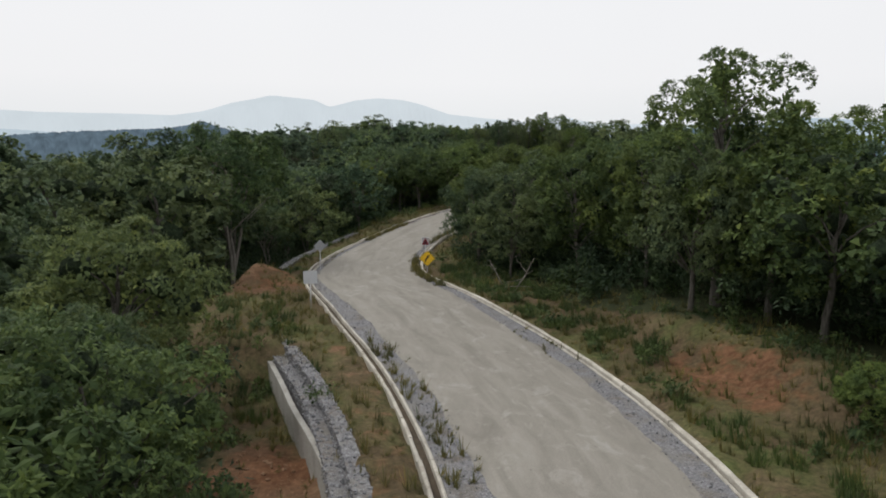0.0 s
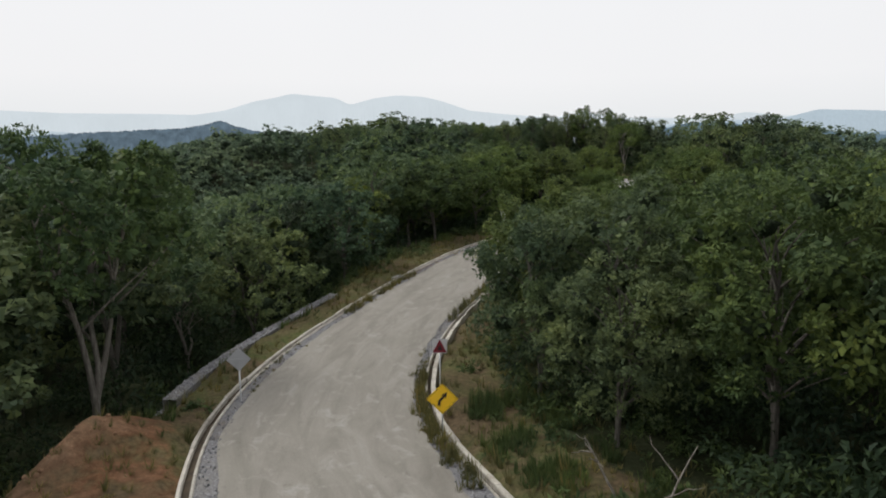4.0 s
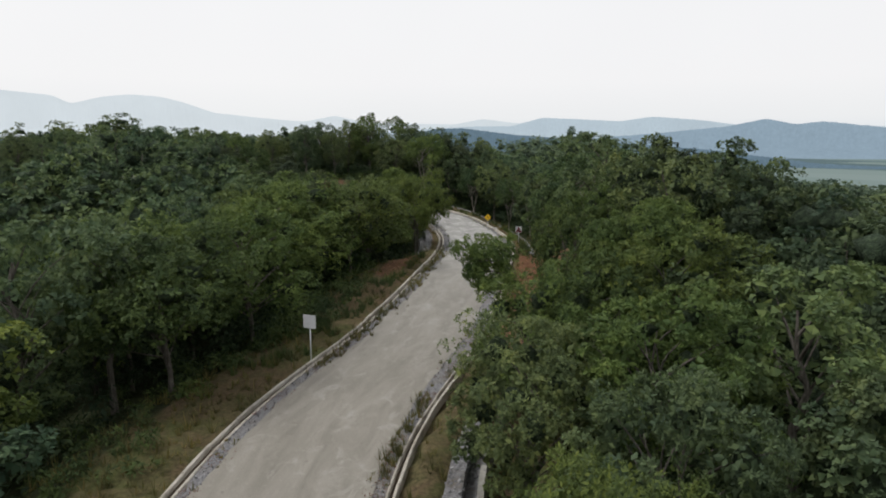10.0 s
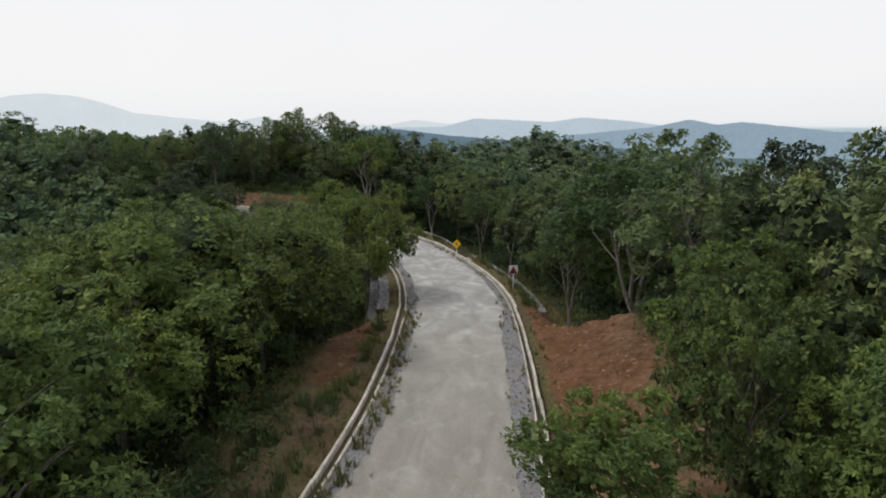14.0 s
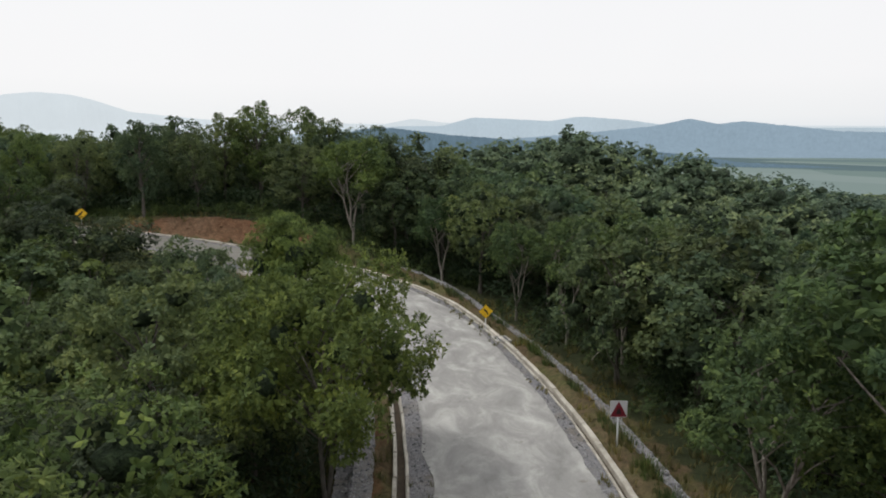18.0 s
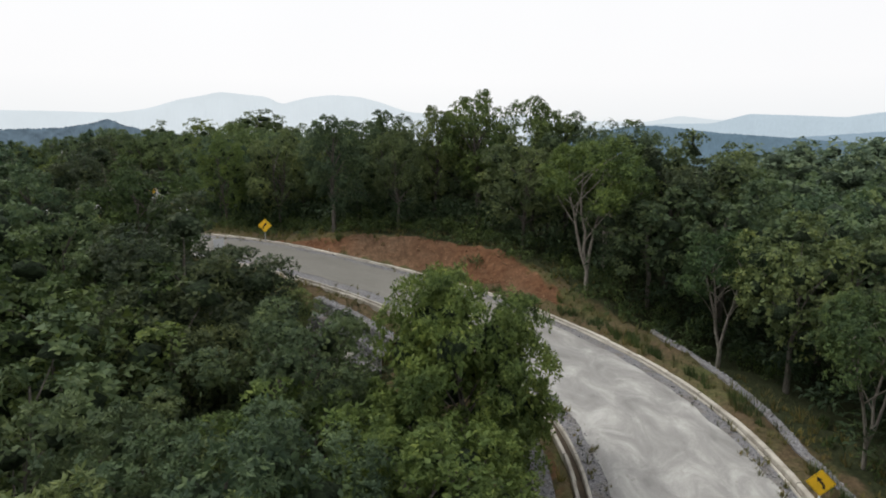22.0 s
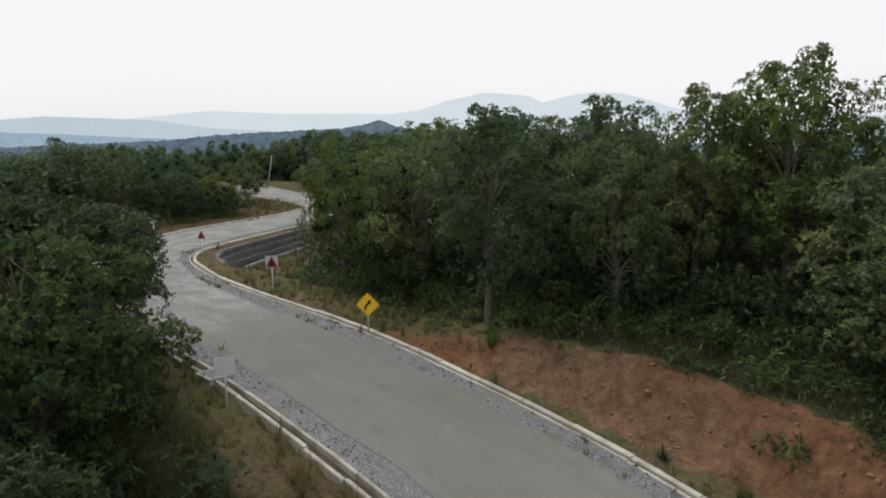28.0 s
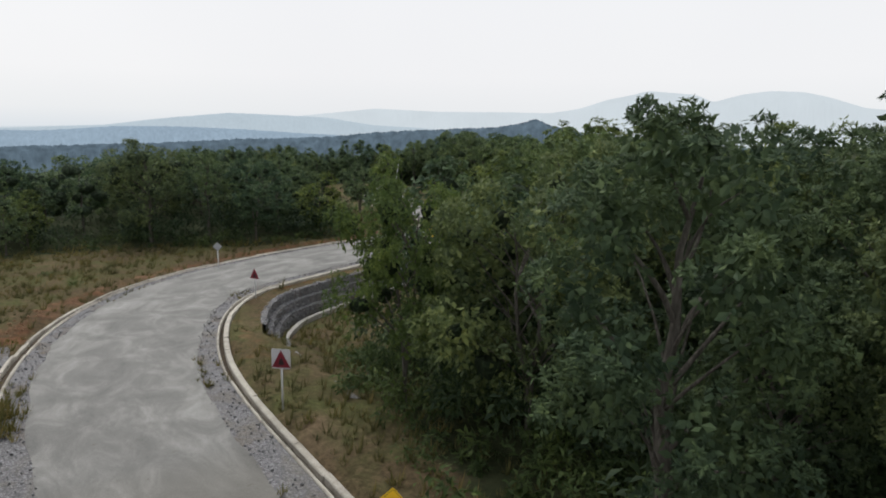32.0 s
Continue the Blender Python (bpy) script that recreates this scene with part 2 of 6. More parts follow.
def road_material():
    m = material("worn_concrete", 0.85, 0.3)
    n = Nodes(m)
    uv = n.attribute("lane", "Vector")
    p = n.coords("Object")
    streak = n.noise(n.scaled(uv, (1.0, 0.2, 1)), 1.1, 6, 0.65, 0.8)
    blot = n.noise(p, 0.42, 6, 0.62, 1.2)
    swirl = n.noise(n.scaled(uv, (1.0, 0.55, 1)), 0.8, 6, 0.66, 0.7)
    grain = n.noise(p, 22.0, 4, 0.7)
    c = n.ramp(streak, (0.25, (0.180, 0.165, 0.140)), (0.5, (0.252, 0.233, 0.202)), (0.75, (0.318, 0.298, 0.263)))
    c = n.mix(n.ramp(blot, (0.42, 0.0), (0.7, 0.55)), c, (0.25, 0.235, 0.20))
    grey = n.ramp(swirl, (0.3, (0.165, 0.165, 0.162)), (0.48, (0.245, 0.243, 0.235)), (0.6, (0.335, 0.332, 0.318)), (0.75, (0.47, 0.467, 0.45)))
    scuff = n.noise(n.scaled(uv, (1.0, 0.7, 1)), 0.95, 7, 0.7, 1.1)
    c = n.mix(n.ramp(scuff, (0.54, 0.0), (0.68, 0.5)), c, (0.40, 0.385, 0.35))
    c = n.mix(n.attribute("dust"), c, grey)
    c = n.mix(n.attribute("dark_stretch"), c, n.ramp(blot, (0.3, (0.165, 0.163, 0.145)), (0.7, (0.225, 0.222, 0.198))))
    spot = n.noise(p, 2.6, 3, 0.5, 0.5)
    c = n.mix(n.ramp(spot, (0.68, 0.0), (0.76, 0.5)), c, (0.14, 0.125, 0.1))
    c = n.mix(1.0, c, n.ramp(grain, (0.3, 0.86), (0.7, 1.1)), "MULTIPLY")
    n.colour(n.mix(1.0, c, n.attribute("stretch_tone"), "MULTIPLY"))
    n.bump(n.mix(0.4, grain, blot), 0.35, 0.02)
    return m


def gravel_material():
    m = material("grey_gravel", 0.95, 0.15)
    n = Nodes(m)
    p = n.coords("Object")
    cell = n.voronoi(p, 17.0, "Color")
    d = n.voronoi(p, 17.0)
    g = n.n.new("ShaderNodeSeparateColor")
    n.l.new(cell, g.inputs[0])
    c = n.ramp(g.outputs[0], (0.0, (0.150, 0.148, 0.155)), (0.5, (0.218, 0.216, 0.226)), (1.0, (0.31, 0.308, 0.318)))
    dirt = n.noise(p, 0.8, 5, 0.6)
    c = n.mix(n.ramp(dirt, (0.52, 0.0), (0.7, 0.75)), c, (0.16, 0.125, 0.085))
    c = n.mix(n.ramp(n.noise(p, 0.55, 6, 0.65, 0.8), (0.5, 0.0), (0.66, 0.7)), c, (0.235, 0.22, 0.19))
    c = n.mix(n.ramp(d, (0.3, 0.0), (0.7, 0.5)), c, (0.10, 0.097, 0.093))
    n.colour(c)
    n.bump(d, 0.9, -0.04)
    return m


def stained(name, base, dark, scale=1.5, rough=0.9):
    m = material(name, rough, 0.2)
    n = Nodes(m)
    p = n.coords("Object")
    info = n.n.new("ShaderNodeObjectInfo")
    a, b = n.noise(p, scale, 6, 0.65), n.noise(p, scale * 14, 4, 0.6)
    c = n.mix(n.ramp(a, (0.42, 0.0), (0.72, 0.85)), base, dark)
    c = n.mix(1.0, c, n.ramp(b, (0.3, 0.8), (0.7, 1.12)), "MULTIPLY")
    c = n.mix(1.0, c, n.ramp(info.outputs["Random"], (0.0, 0.85), (1.0, 1.1)), "MULTIPLY")
    n.colour(c)
    n.bump(b, 0.4, 0.01)
    return m


def stone_material(name, k=1.0):
    m = material(name, 0.9, 0.2)
    n = Nodes(m)
    isl = n.n.new("ShaderNodeNewGeometry")
    c = n.ramp(isl.outputs["Random Per Island"], (0.0, (0.15 * k, 0.15 * k, 0.158 * k)), (0.5, (0.23 * k, 0.23 * k, 0.24 * k)), (1.0, (0.34 * k, 0.336 * k, 0.338 * k)))
    n.colour(n.mix(1.0, c, n.ramp(n.noise(n.coords("Object"), 6.0, 4), (0.3, 0.75), (0.7, 1.15)), "MULTIPLY"))
    return m


def painted(name, c, rough=0.55):
    m = material(name, rough, 0.4)
    n = Nodes(m)
    w = n.noise(n.coords("Object"), 3.0, 5, 0.6)
    n.colour(n.mix(n.ramp(w, (0.5, 0.0), (0.8, 0.35)), c, tuple(0.55 * v for v in c)))
    return m


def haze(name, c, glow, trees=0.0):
    """Distance seen through haze: the air's light is painted in as the surface's own glow."""
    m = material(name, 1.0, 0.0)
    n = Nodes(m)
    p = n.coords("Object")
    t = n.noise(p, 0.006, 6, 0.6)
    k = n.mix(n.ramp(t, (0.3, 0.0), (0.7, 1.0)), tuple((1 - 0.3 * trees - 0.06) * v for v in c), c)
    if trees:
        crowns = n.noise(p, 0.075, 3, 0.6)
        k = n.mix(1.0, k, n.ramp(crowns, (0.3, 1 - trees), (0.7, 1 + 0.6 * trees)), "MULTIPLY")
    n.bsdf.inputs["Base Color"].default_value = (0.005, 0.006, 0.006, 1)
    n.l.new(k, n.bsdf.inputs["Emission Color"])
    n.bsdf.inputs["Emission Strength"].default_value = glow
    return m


GROUND, ROAD, GRAVEL, STONE = ground_material(), road_material(), gravel_material(), stone_material("rubble_stone")
PEBBLE = stone_material("loose_pebbles", 0.78)
KERB = stained("weathered_concrete", (0.50, 0.47, 0.41), (0.24, 0.215, 0.175), 1.2)
CONCRETE = stained("grey_concrete", (0.40, 0.385, 0.35), (0.25, 0.235, 0.21), 0.8)
MUD = stained("drain_silt", (0.085, 0.066, 0.046), (0.04, 0.033, 0.025), 2.0)
WHITE, YELLOW, RED, BLACK, STEEL = painted("white_paint", (0.62, 0.63, 0.65)), painted("yellow_paint", (0.88, 0.54, 0.02)), painted("red_paint", (0.17, 0.010, 0.022)), painted("black_paint", (0.02, 0.012, 0.012)), painted("galvanised_steel", (0.34, 0.35, 0.36), 0.45)
DULL_WHITE = painted("dull_white_paint", (0.52, 0.52, 0.53))
GRASS = foliage("grass_blades", (0.065, 0.082, 0.033), (0.118, 0.112, 0.051), (0.200, 0.158, 0.085), 0.25)
GREEN_GRASS = foliage("green_grass_blades", (0.045, 0.070, 0.026), (0.075, 0.105, 0.038), (0.120, 0.145, 0.058), 0.25)

# ------------------------------------------------------------ small builders


def mesh_of(name, verts, faces, mat, smooth=False, slots=None):
    """A mesh from arrays: verts (n, 3), faces a list of arrays of one width each."""
    me = D.meshes.new(name)
    verts = np.asarray(verts, np.float32)
    me.vertices.add(len(verts))
    me.vertices.foreach_set("co", verts.ravel())
    blocks = [np.asarray(f, np.int32) for f in (faces if isinstance(faces, list) else [faces]) if len(f)]
    loops = np.concatenate([b.ravel() for b in blocks])
    totals = np.concatenate([np.full(len(b), b.shape[1], np.int32) for b in blocks])
    starts = np.r_[0, np.cumsum(totals)[:-1]].astype(np.int32)
    me.loops.add(len(loops))
    me.loops.foreach_set("vertex_index", loops)
    me.polygons.add(len(totals))
    me.polygons.foreach_set("loop_start", starts)
    me.polygons.foreach_set("use_smooth", np.concatenate([np.full(len(b), k) for b, k in zip(blocks, smooth if isinstance(smooth, tuple) else (smooth,) * len(blocks))]))
    me.update(calc_edges=True)
    if slots is not None:
        me.polygons.foreach_set("material_index", np.concatenate([np.full(len(b), k, np.int32) for b, k in zip(blocks, slots)]))
    for x in mat if isinstance(mat, (list, tuple)) else [mat]:
        me.materials.append(x)
    return me


def part(name, me, parent, label="", m=None):
    ob = new(name, me)
    ob.parent = parent
    if m is not None:
        ob.matrix_basis = m
    return tagged(ob, label)


def bm_mesh(name, bm, mat, smooth=False):
    me = D.meshes.new(name)
    bm.to_mesh(me)
    bm.free()
    for f in me.polygons:
        f.use_smooth = smooth
    me.materials.append(mat)
    return me


def box_mesh(name, size, mat, bevel=0.01, centre=(0, 0, 0)):
    bm = bmesh.new()
    bmesh.ops.create_cube(bm, size=1, matrix=Matrix.Translation(centre) @ Matrix.Diagonal((*size, 1)))
    if bevel:
        bmesh.ops.bevel(bm, geom=bm.edges[:], offset=bevel, segments=2, affect="EDGES")
    return bm_mesh(name, bm, mat)


def rod_mesh(name, r, h, mat, sides=10):
    bm = bmesh.new()
    bmesh.ops.create_cone(bm, segments=sides, radius1=r, radius2=r, depth=h, cap_ends=True, matrix=Matrix.Translation((0, 0, h / 2)))
    return bm_mesh(name, bm, mat, True)


def tubes(lines, sides=6):
    """Tapered tubes along polylines: (points (k, 3), radii (k)). Returns verts and quads."""
    vs, fs, at = [], [], 0
    ring = np.arange(sides) * 2 * np.pi / sides
    for pts, rad in lines:
        pts, rad = np.asarray(pts, float), np.asarray(rad, float)
        t = np.gradient(pts, axis=0)
        t /= np.linalg.norm(t, axis=1)[:, None] + 1e-9
        up = np.where(np.abs(t[:, 2:3]) > 0.9, [[1.0, 0, 0]], [[0, 0, 1.0]])
        a = np.cross(t, up)
        a /= np.linalg.norm(a, axis=1)[:, None] + 1e-9
        b = np.cross(t, a)
        v = pts[:, None] + rad[:, None, None] * (np.cos(ring)[None, :, None] * a[:, None] + np.sin(ring)[None, :, None] * b[:, None])
        k = len(pts)
        vs.append(v.reshape(-1, 3))
        i, j = np.meshgrid(np.arange(k - 1), np.arange(sides), indexing="ij")
        n = (j + 1) % sides
        fs.append((at + np.stack([i * sides + j, i * sides + n, (i + 1) * sides + n, (i + 1) * sides + j], -1)).reshape(-1, 4))
        at += k * sides
    return np.vstack(vs), np.vstack(fs)


def leaf_quads(rng, base, out, length, wide=0.42, droop=0.25):
    """One folded leaf for each base point, pointing along out."""
    n = len(base)
    a = out + rng.normal(0, 0.55, (n, 3))
    a[:, 2] -= droop
    a /= np.linalg.norm(a, axis=1)[:, None] + 1e-9
    b = np.cross(a, rng.normal(0, 0.45, (n, 3)) + [0, 0, 1.0])
    b /= np.linalg.norm(b, axis=1)[:, None] + 1e-9
    c = np.cross(b, a)
    l = (length * rng.uniform(0.65, 1.25, n))[:, None]
    w = l * wide * 0.5
    v = np.stack([base, base + a * l * 0.45 + b * w + c * w * 0.35, base + a * l, base + a * l * 0.45 - b * w + c * w * 0.35], 1)
    return v.reshape(-1, 3), np.arange(4 * n).reshape(n, 4)


def leaf_tris(rng, base, out, length, wide=0.5, droop=0.25):
    """The same for leaves that are never seen close by: one pointed blade each."""
    v, _ = leaf_quads(rng, base, out, length, wide * 1.7, droop)
    v = v.reshape(-1, 4, 3)[:, :3]
    return np.ascontiguousarray(v).reshape(-1, 3), np.arange(3 * len(v)).reshape(-1, 3)


# ------------------------------------------------------------ the road's plan
# x, y, height and half the width between the kerbs
ROAD_PLAN = [
    (6.55, -21.96, 0.16, 3.35), (5.49, -8.92, 0.32, 3.30), (4.76, 3.79, 0.23, 3.12), (4.05, 18.14, -0.05, 4.01),
    (1.77, 30.64, -0.69, 4.53), (-2.2, 40.83, -0.42, 4.46), (-6.05, 52.85, -0.77, 4.15), (-4.5, 66.05, -0.45, 3.52),
    (1.95, 82.78, 0.45, 3.52), (10.28, 95.18, 1.12, 3.52), (15.99, 104.43, 2.17, 3.07), (23.9, 121.07, 1.63, 3.33),
    (28.48, 136.65, 1.21, 3.37), (28.18, 148.01, 1.94, 3.39), (21.4, 159.94, 3.03, 3.54), (8.88, 167.36, 4.87, 3.38),
    (-6.09, 174.94, 5.40, 3.47), (-16.11, 185.69, 4.83, 3.73), (-16.7, 196.66, 5.01, 3.98), (-15.67, 210.47, 5.04, 3.45),
    (-18.7, 221.48, 4.94, 3.36), (-27.54, 228.49, 4.99, 3.32), (-40.02, 238, 5.10, 3.61), (-54.01, 252, 5.00, 3.60),
]


def spline(knots, sub):
    k = np.vstack([2 * knots[0] - knots[1], knots, 2 * knots[-1] - knots[-2]])
    u = (np.arange(sub) / sub)[:, None]
    out = []
    for i in range(1, len(k) - 2):
        p0, p1, p2, p3 = k[i - 1 : i + 3]
        out.append(0.5 * (2 * p1 + (p2 - p0) * u + (2 * p0 - 5 * p1 + 4 * p2 - p3) * u**2 + (3 * p1 - p0 - 3 * p2 + p3) * u**3))
    return np.vstack(out + [knots[-1:]])


def resample(c, step):
    s = np.r_[0, np.cumsum(np.linalg.norm(np.diff(c[:, :2], axis=0), axis=1))]
    t = np.arange(0, s[-1], step)
    return np.stack([np.interp(t, s, c[:, i]) for i in range(c.shape[1])], 1), t


LINE, S = resample(spline(np.array(ROAD_PLAN, float), 24), 0.5)
S = S - S[np.argmin(np.hypot(LINE[:, 0] - 5.28, LINE[:, 1] - 5.93))]      # metres along the road from the first bend's start
TAN = np.gradient(LINE[:, :2], axis=0)
TAN /= np.linalg.norm(TAN, axis=1)[:, None]
LEFT = np.stack([-TAN[:, 1], TAN[:, 0]], 1)


def road_at(s, off=0.0, z=0.0):
    """The point off metres to the left of the road's middle at s metres along it."""
    c = np.array([np.interp(s, S, LINE[:, i]) for i in range(4)])
    l = np.array([np.interp(s, S, LEFT[:, i]) for i in range(2)])
    return np.r_[c[:2] + l * off, c[2] + z]


def half(s):
    return float(np.interp(s, S, LINE[:, 3]))


def heading(s):
    return math.degrees(math.atan2(np.interp(s, S, TAN[:, 1]), np.interp(s, S, TAN[:, 0])))


# cross sections: metres along; verge width; rise or drop after it; over how many metres; how far the land falls beyond
SECTION_L = np.array([(-40, 1.7, -2.0, 1.3, 3), (6, 1.3, -2.3, 1.2, 3), (30, 2.6, -2.0, 1.3, 3), (34, 8, -0.6, 4, 4), (43, 5, -1.5, 5, 6), (49, 1.95, -3.6, 1.2, 5), (66, 1.95, -3.4, 1.3, 5), (69, 2.4, -2.5, 5, 5), (80, 3, -2, 6, 4), (110, 3, -1.5, 5, 4),
                      (119, 0.6, -2.4, 1.8, 4), (151, 0.6, -2.4, 1.8, 3), (159, 1.75, -3.0, 2.2, 2), (172, 1.25, -3.0, 2.2, 1), (180, 3, -2, 4, 1), (192, 4, -0.6, 5, 0), (203, 22, -0.3, 6, 0), (290, 22, -0.3, 6, 0)], float)
SECTION_R = np.array([(-40, 4, 0.9, 5, 1), (8, 3.7, 1.3, 3.4, 1), (26, 3.6, 1.5, 3.0, 1), (32, 4, 0.7, 5, 2), (45, 3.4, -0.4, 5, 3), (60, 2.2, -1.5, 5, 4), (70, 1.25, -1.9, 1.2, 4), (84, 1.25, -1.9, 1.2, 4), (92, 2.4, -1.0, 4, 4), (97, 0.9, 1.7, 4, 4), (112, 0.9, 1.5, 4, 4),
                      (118, 1.2, -1.8, 1.4, 5), (146, 0.9, -1.8, 1.4, 5), (156.5, 3.1, -1.6, 1.6, 4), (160, 2.6, 0.3, 2, 2), (163, 1.6, 1.1, 2.2, 2), (167, 1.3, 1.75, 2.9, 1), (171.5, 0.8, 1.75, 2.5, 1), (176, 0.4, 1.3, 1.8, 1), (181, 0.4, 0.4, 2.4, 1), (188, 2.6, -0.6, 4, 2), (199.5, 2.0, -1.2, 3, 1), (202.5, 0.4, -1.75, 0.5, 0), (228, 0.3, -1.75, 0.5, 0), (234, 3, -0.4, 4, 0), (290, 4, 0, 4, 0)], float)
KERB_OUT = 0.55


def smooth01(t):
    t = np.clip(t, 0, 1)
    return t * t * (3 - 2 * t)


def nearest(x, y):
    """Index of the nearest sample of the road and the signed offset (left is positive)."""
    idx, off = np.empty(len(x), int), np.empty(len(x))
    for a in range(0, len(x), 4000):
        dx = x[a : a + 4000, None] - LINE[None, :, 0]
        dy = y[a : a + 4000, None] - LINE[None, :, 1]
        d2 = dx * dx + dy * dy
        k = d2.argmin(1)
        r = np.arange(len(k))
        side = np.sign(dx[r, k] * LEFT[k, 0] + dy[r, k] * LEFT[k, 1])
        idx[a : a + 4000], off[a : a + 4000] = k, np.sqrt(d2[r, k]) * np.where(side == 0, 1, side)
    return idx, off


def waves(x, y, size, seed):
    """Smooth rolling noise, from sums of a few sines."""
    r = np.random.RandomState(seed)
    out = 0 * x
    for _ in range(7):
        a, f, p = r.uniform(0, 6.28), r.uniform(0.6, 1.7) / size, r.uniform(0, 6.28)
        out = out + np.sin((x * np.cos(a) + y * np.sin(a)) * f * 6.28 + p)
    return out / 4.0


def land(x, y):
    """Height of the land, and the offset from the road."""
    k, off = nearest(x, y)
    s, z, hw = S[k], LINE[k, 2], LINE[k, 3]
    d = np.abs(off)
    left = off > 0
    col = lambda i: np.where(left, np.interp(s, SECTION_L[:, 0], SECTION_L[:, i]), np.interp(s, SECTION_R[:, 0], SECTION_R[:, i]))  # noqa: E731
    edge = hw + KERB_OUT + col(1)
    h = z + col(2) * smooth01((d - edge) / col(3))
    h = h - col(4) * smooth01((d - edge - 3) / 32)
    h = h + np.where(d > hw + KERB_OUT + 0.3, 0.05 * waves(x, y, 2.3, 4) + 0.22 * smooth01((d - edge) / 6) * waves(x, y, 9, 5), 0)
    # away from the road: a wooded ridge that runs north and sinks to the plains on both sides
    ax = np.interp(y, (-40, 0, 60, 105, 145, 180, 220, 300, 412, 600), (8, 8, -5, 15, 28, 2, -18, -25, -45, -60))
    za = np.interp(y, (-40, 30, 60, 110, 150, 180, 220, 260, 330, 412, 520, 800), (0, 0, -1, 1, 2, 5, 4.5, 3.5, 2, 2.5, -4, -25))
    w = x - ax
    steep = np.interp(y, (0, 150, 190, 260, 330), (1, 1, 1.5, 1.4, 1.0))
    west = np.interp(-w, (0, 30, 60, 120, 250, 400, 900), (0, -5, -7, -8.5, -15, -23, -50)) * steep
    east = np.interp(w, (0, 30, 60, 120, 250, 400, 900), (0, -5, -7, -10, -20, -28, -45))
    base = za + np.where(w < 0, west, east) + 1.5 * waves(x, y, 75, 6) + 0.8 * waves(x, y, 28, 7)
    base = base + 10 * np.exp(-(((x - 80) / 26) ** 2 + ((y - 198) / 32) ** 2)) + 6 * np.exp(-(((x + 45) / 34) ** 2 + ((y - 412) / 32) ** 2))
    field = np.where(left & (s > 200), 34, 14)
    t = smooth01((d - field) / 38)
    h = h * (1 - t) + base * t
    # the bed under the road and its drains
    h = np.where(d < hw + KERB_OUT + 0.05, z - 0.42, h)
    return h, off


# one sheet of ground: fine along the road, coarse to the horizon
def axis(lo, hi, step, far, grow=1.22):
    mid = np.arange(lo, hi + step / 2, step)
    out, d = [], step
    while sum(out) < far:
        d *= grow
        out.append(d)
    side = np.cumsum(out)
    return np.r_[lo - side[::-1], mid, mid[-1] + side]


GX, GY = axis(-46, 62, 0.7, 4600), axis(-8, 244, 0.7, 4600)
gx, gy = np.meshgrid(GX, GY, indexing="ij")
gz, goff = land(gx.ravel(), gy.ravel())
gz, goff = gz.reshape(gx.shape), goff.reshape(gx.shape)
near_i = nearest(gx.ravel(), gy.ravel())[0]
near_s, near_w = S[near_i].reshape(gx.shape), LINE[near_i, 3].reshape(gx.shape)
for _ in range(5):
    soft = gz.copy()
    soft[1:-1, 1:-1] = (gz[:-2, 1:-1] + gz[2:, 1:-1] + gz[1:-1, :-2] + gz[1:-1, 2:]) / 4
    far_enough = np.abs(goff) > near_w + 7.5
    gz[far_enough] = soft[far_enough]


def bump_at(x, y, rx, ry, h, turn=0.0):
    """A heap of soil on the sheet; returns how strongly each point belongs to it."""
    global gz
    c, s_ = math.cos(radians(turn)), math.sin(radians(turn))
    u, v = ((gx - x) * c + (gy - y) * s_) / rx, (-(gx - x) * s_ + (gy - y) * c) / ry
    r = np.sqrt(u * u + v * v) * (1 + 0.12 * waves(gx, gy, 3.0, 8))
    gz = gz + h * smooth01(1 - r)
    return smooth01(1.35 - r)


def bare(x, y, rx, ry, turn=0.0):
    c, s_ = math.cos(radians(turn)), math.sin(radians(turn))
    u, v = ((gx - x) * c + (gy - y) * s_) / rx, (-(gx - x) * s_ + (gy - y) * c) / ry
    return smooth01(1.5 - np.sqrt(u * u + v * v))


dL, dR = goff > 0, goff <= 0
da = np.abs(goff) - near_w
soil = np.zeros_like(gx)
soil = np.maximum(soil, 0.66 * bump_at(-14.3, 49.0, 4.2, 3.6, 1.4, 20))             # heap of red soil by the white sign
soil = np.maximum(soil, 0.6 * bare(-12.2, 46.0, 4.0, 3.0, 20))
soil = np.maximum(soil, 0.58 * bare(12.0, 27.0, 2.4, 5.2, 10))                     # scraped bank
soil = np.maximum(soil, bare(-6.2, 17.5, 3.0, 8.5, 4))                       # red soil below the drain
soil = np.maximum(soil, np.where(dL & (near_s > 0) & (near_s < 30), 0.46 * smooth01((da - 0.4) / 0.4) * smooth01((2.9 - da) / 1.0), 0))      # trodden strip above the drain
soil = np.maximum(soil, np.where(dR & (near_s > 93) & (near_s < 121), smooth01((da - 0.3) / 1.2) * smooth01((6.6 - da) / 2), 0))
soil = np.maximum(soil, np.where(dL & (near_s > 101) & (near_s < 120), 0.9 * smooth01((da - 1.0) / 1.0) * smooth01((4.5 - da) / 2) * smooth01((near_s - 103) / 4) * smooth01((119 - near_s) / 4), 0))
scar_in, scar_out = np.interp(near_s, (158, 163, 167, 171.5, 176, 181), (2.4, 1.7, 1.3, 0.8, 0.5, 0.3)), np.interp(near_s, (158, 163, 167, 171.5, 176, 181, 184), (2.4, 3.9, 5.2, 4.4, 2.9, 1.8, 0.5))
soil = np.maximum(soil, np.where(dR & (near_s > 158) & (near_s < 185), smooth01((da - scar_in) / 0.8) * smooth01((scar_out - da) / 0.7), 0))
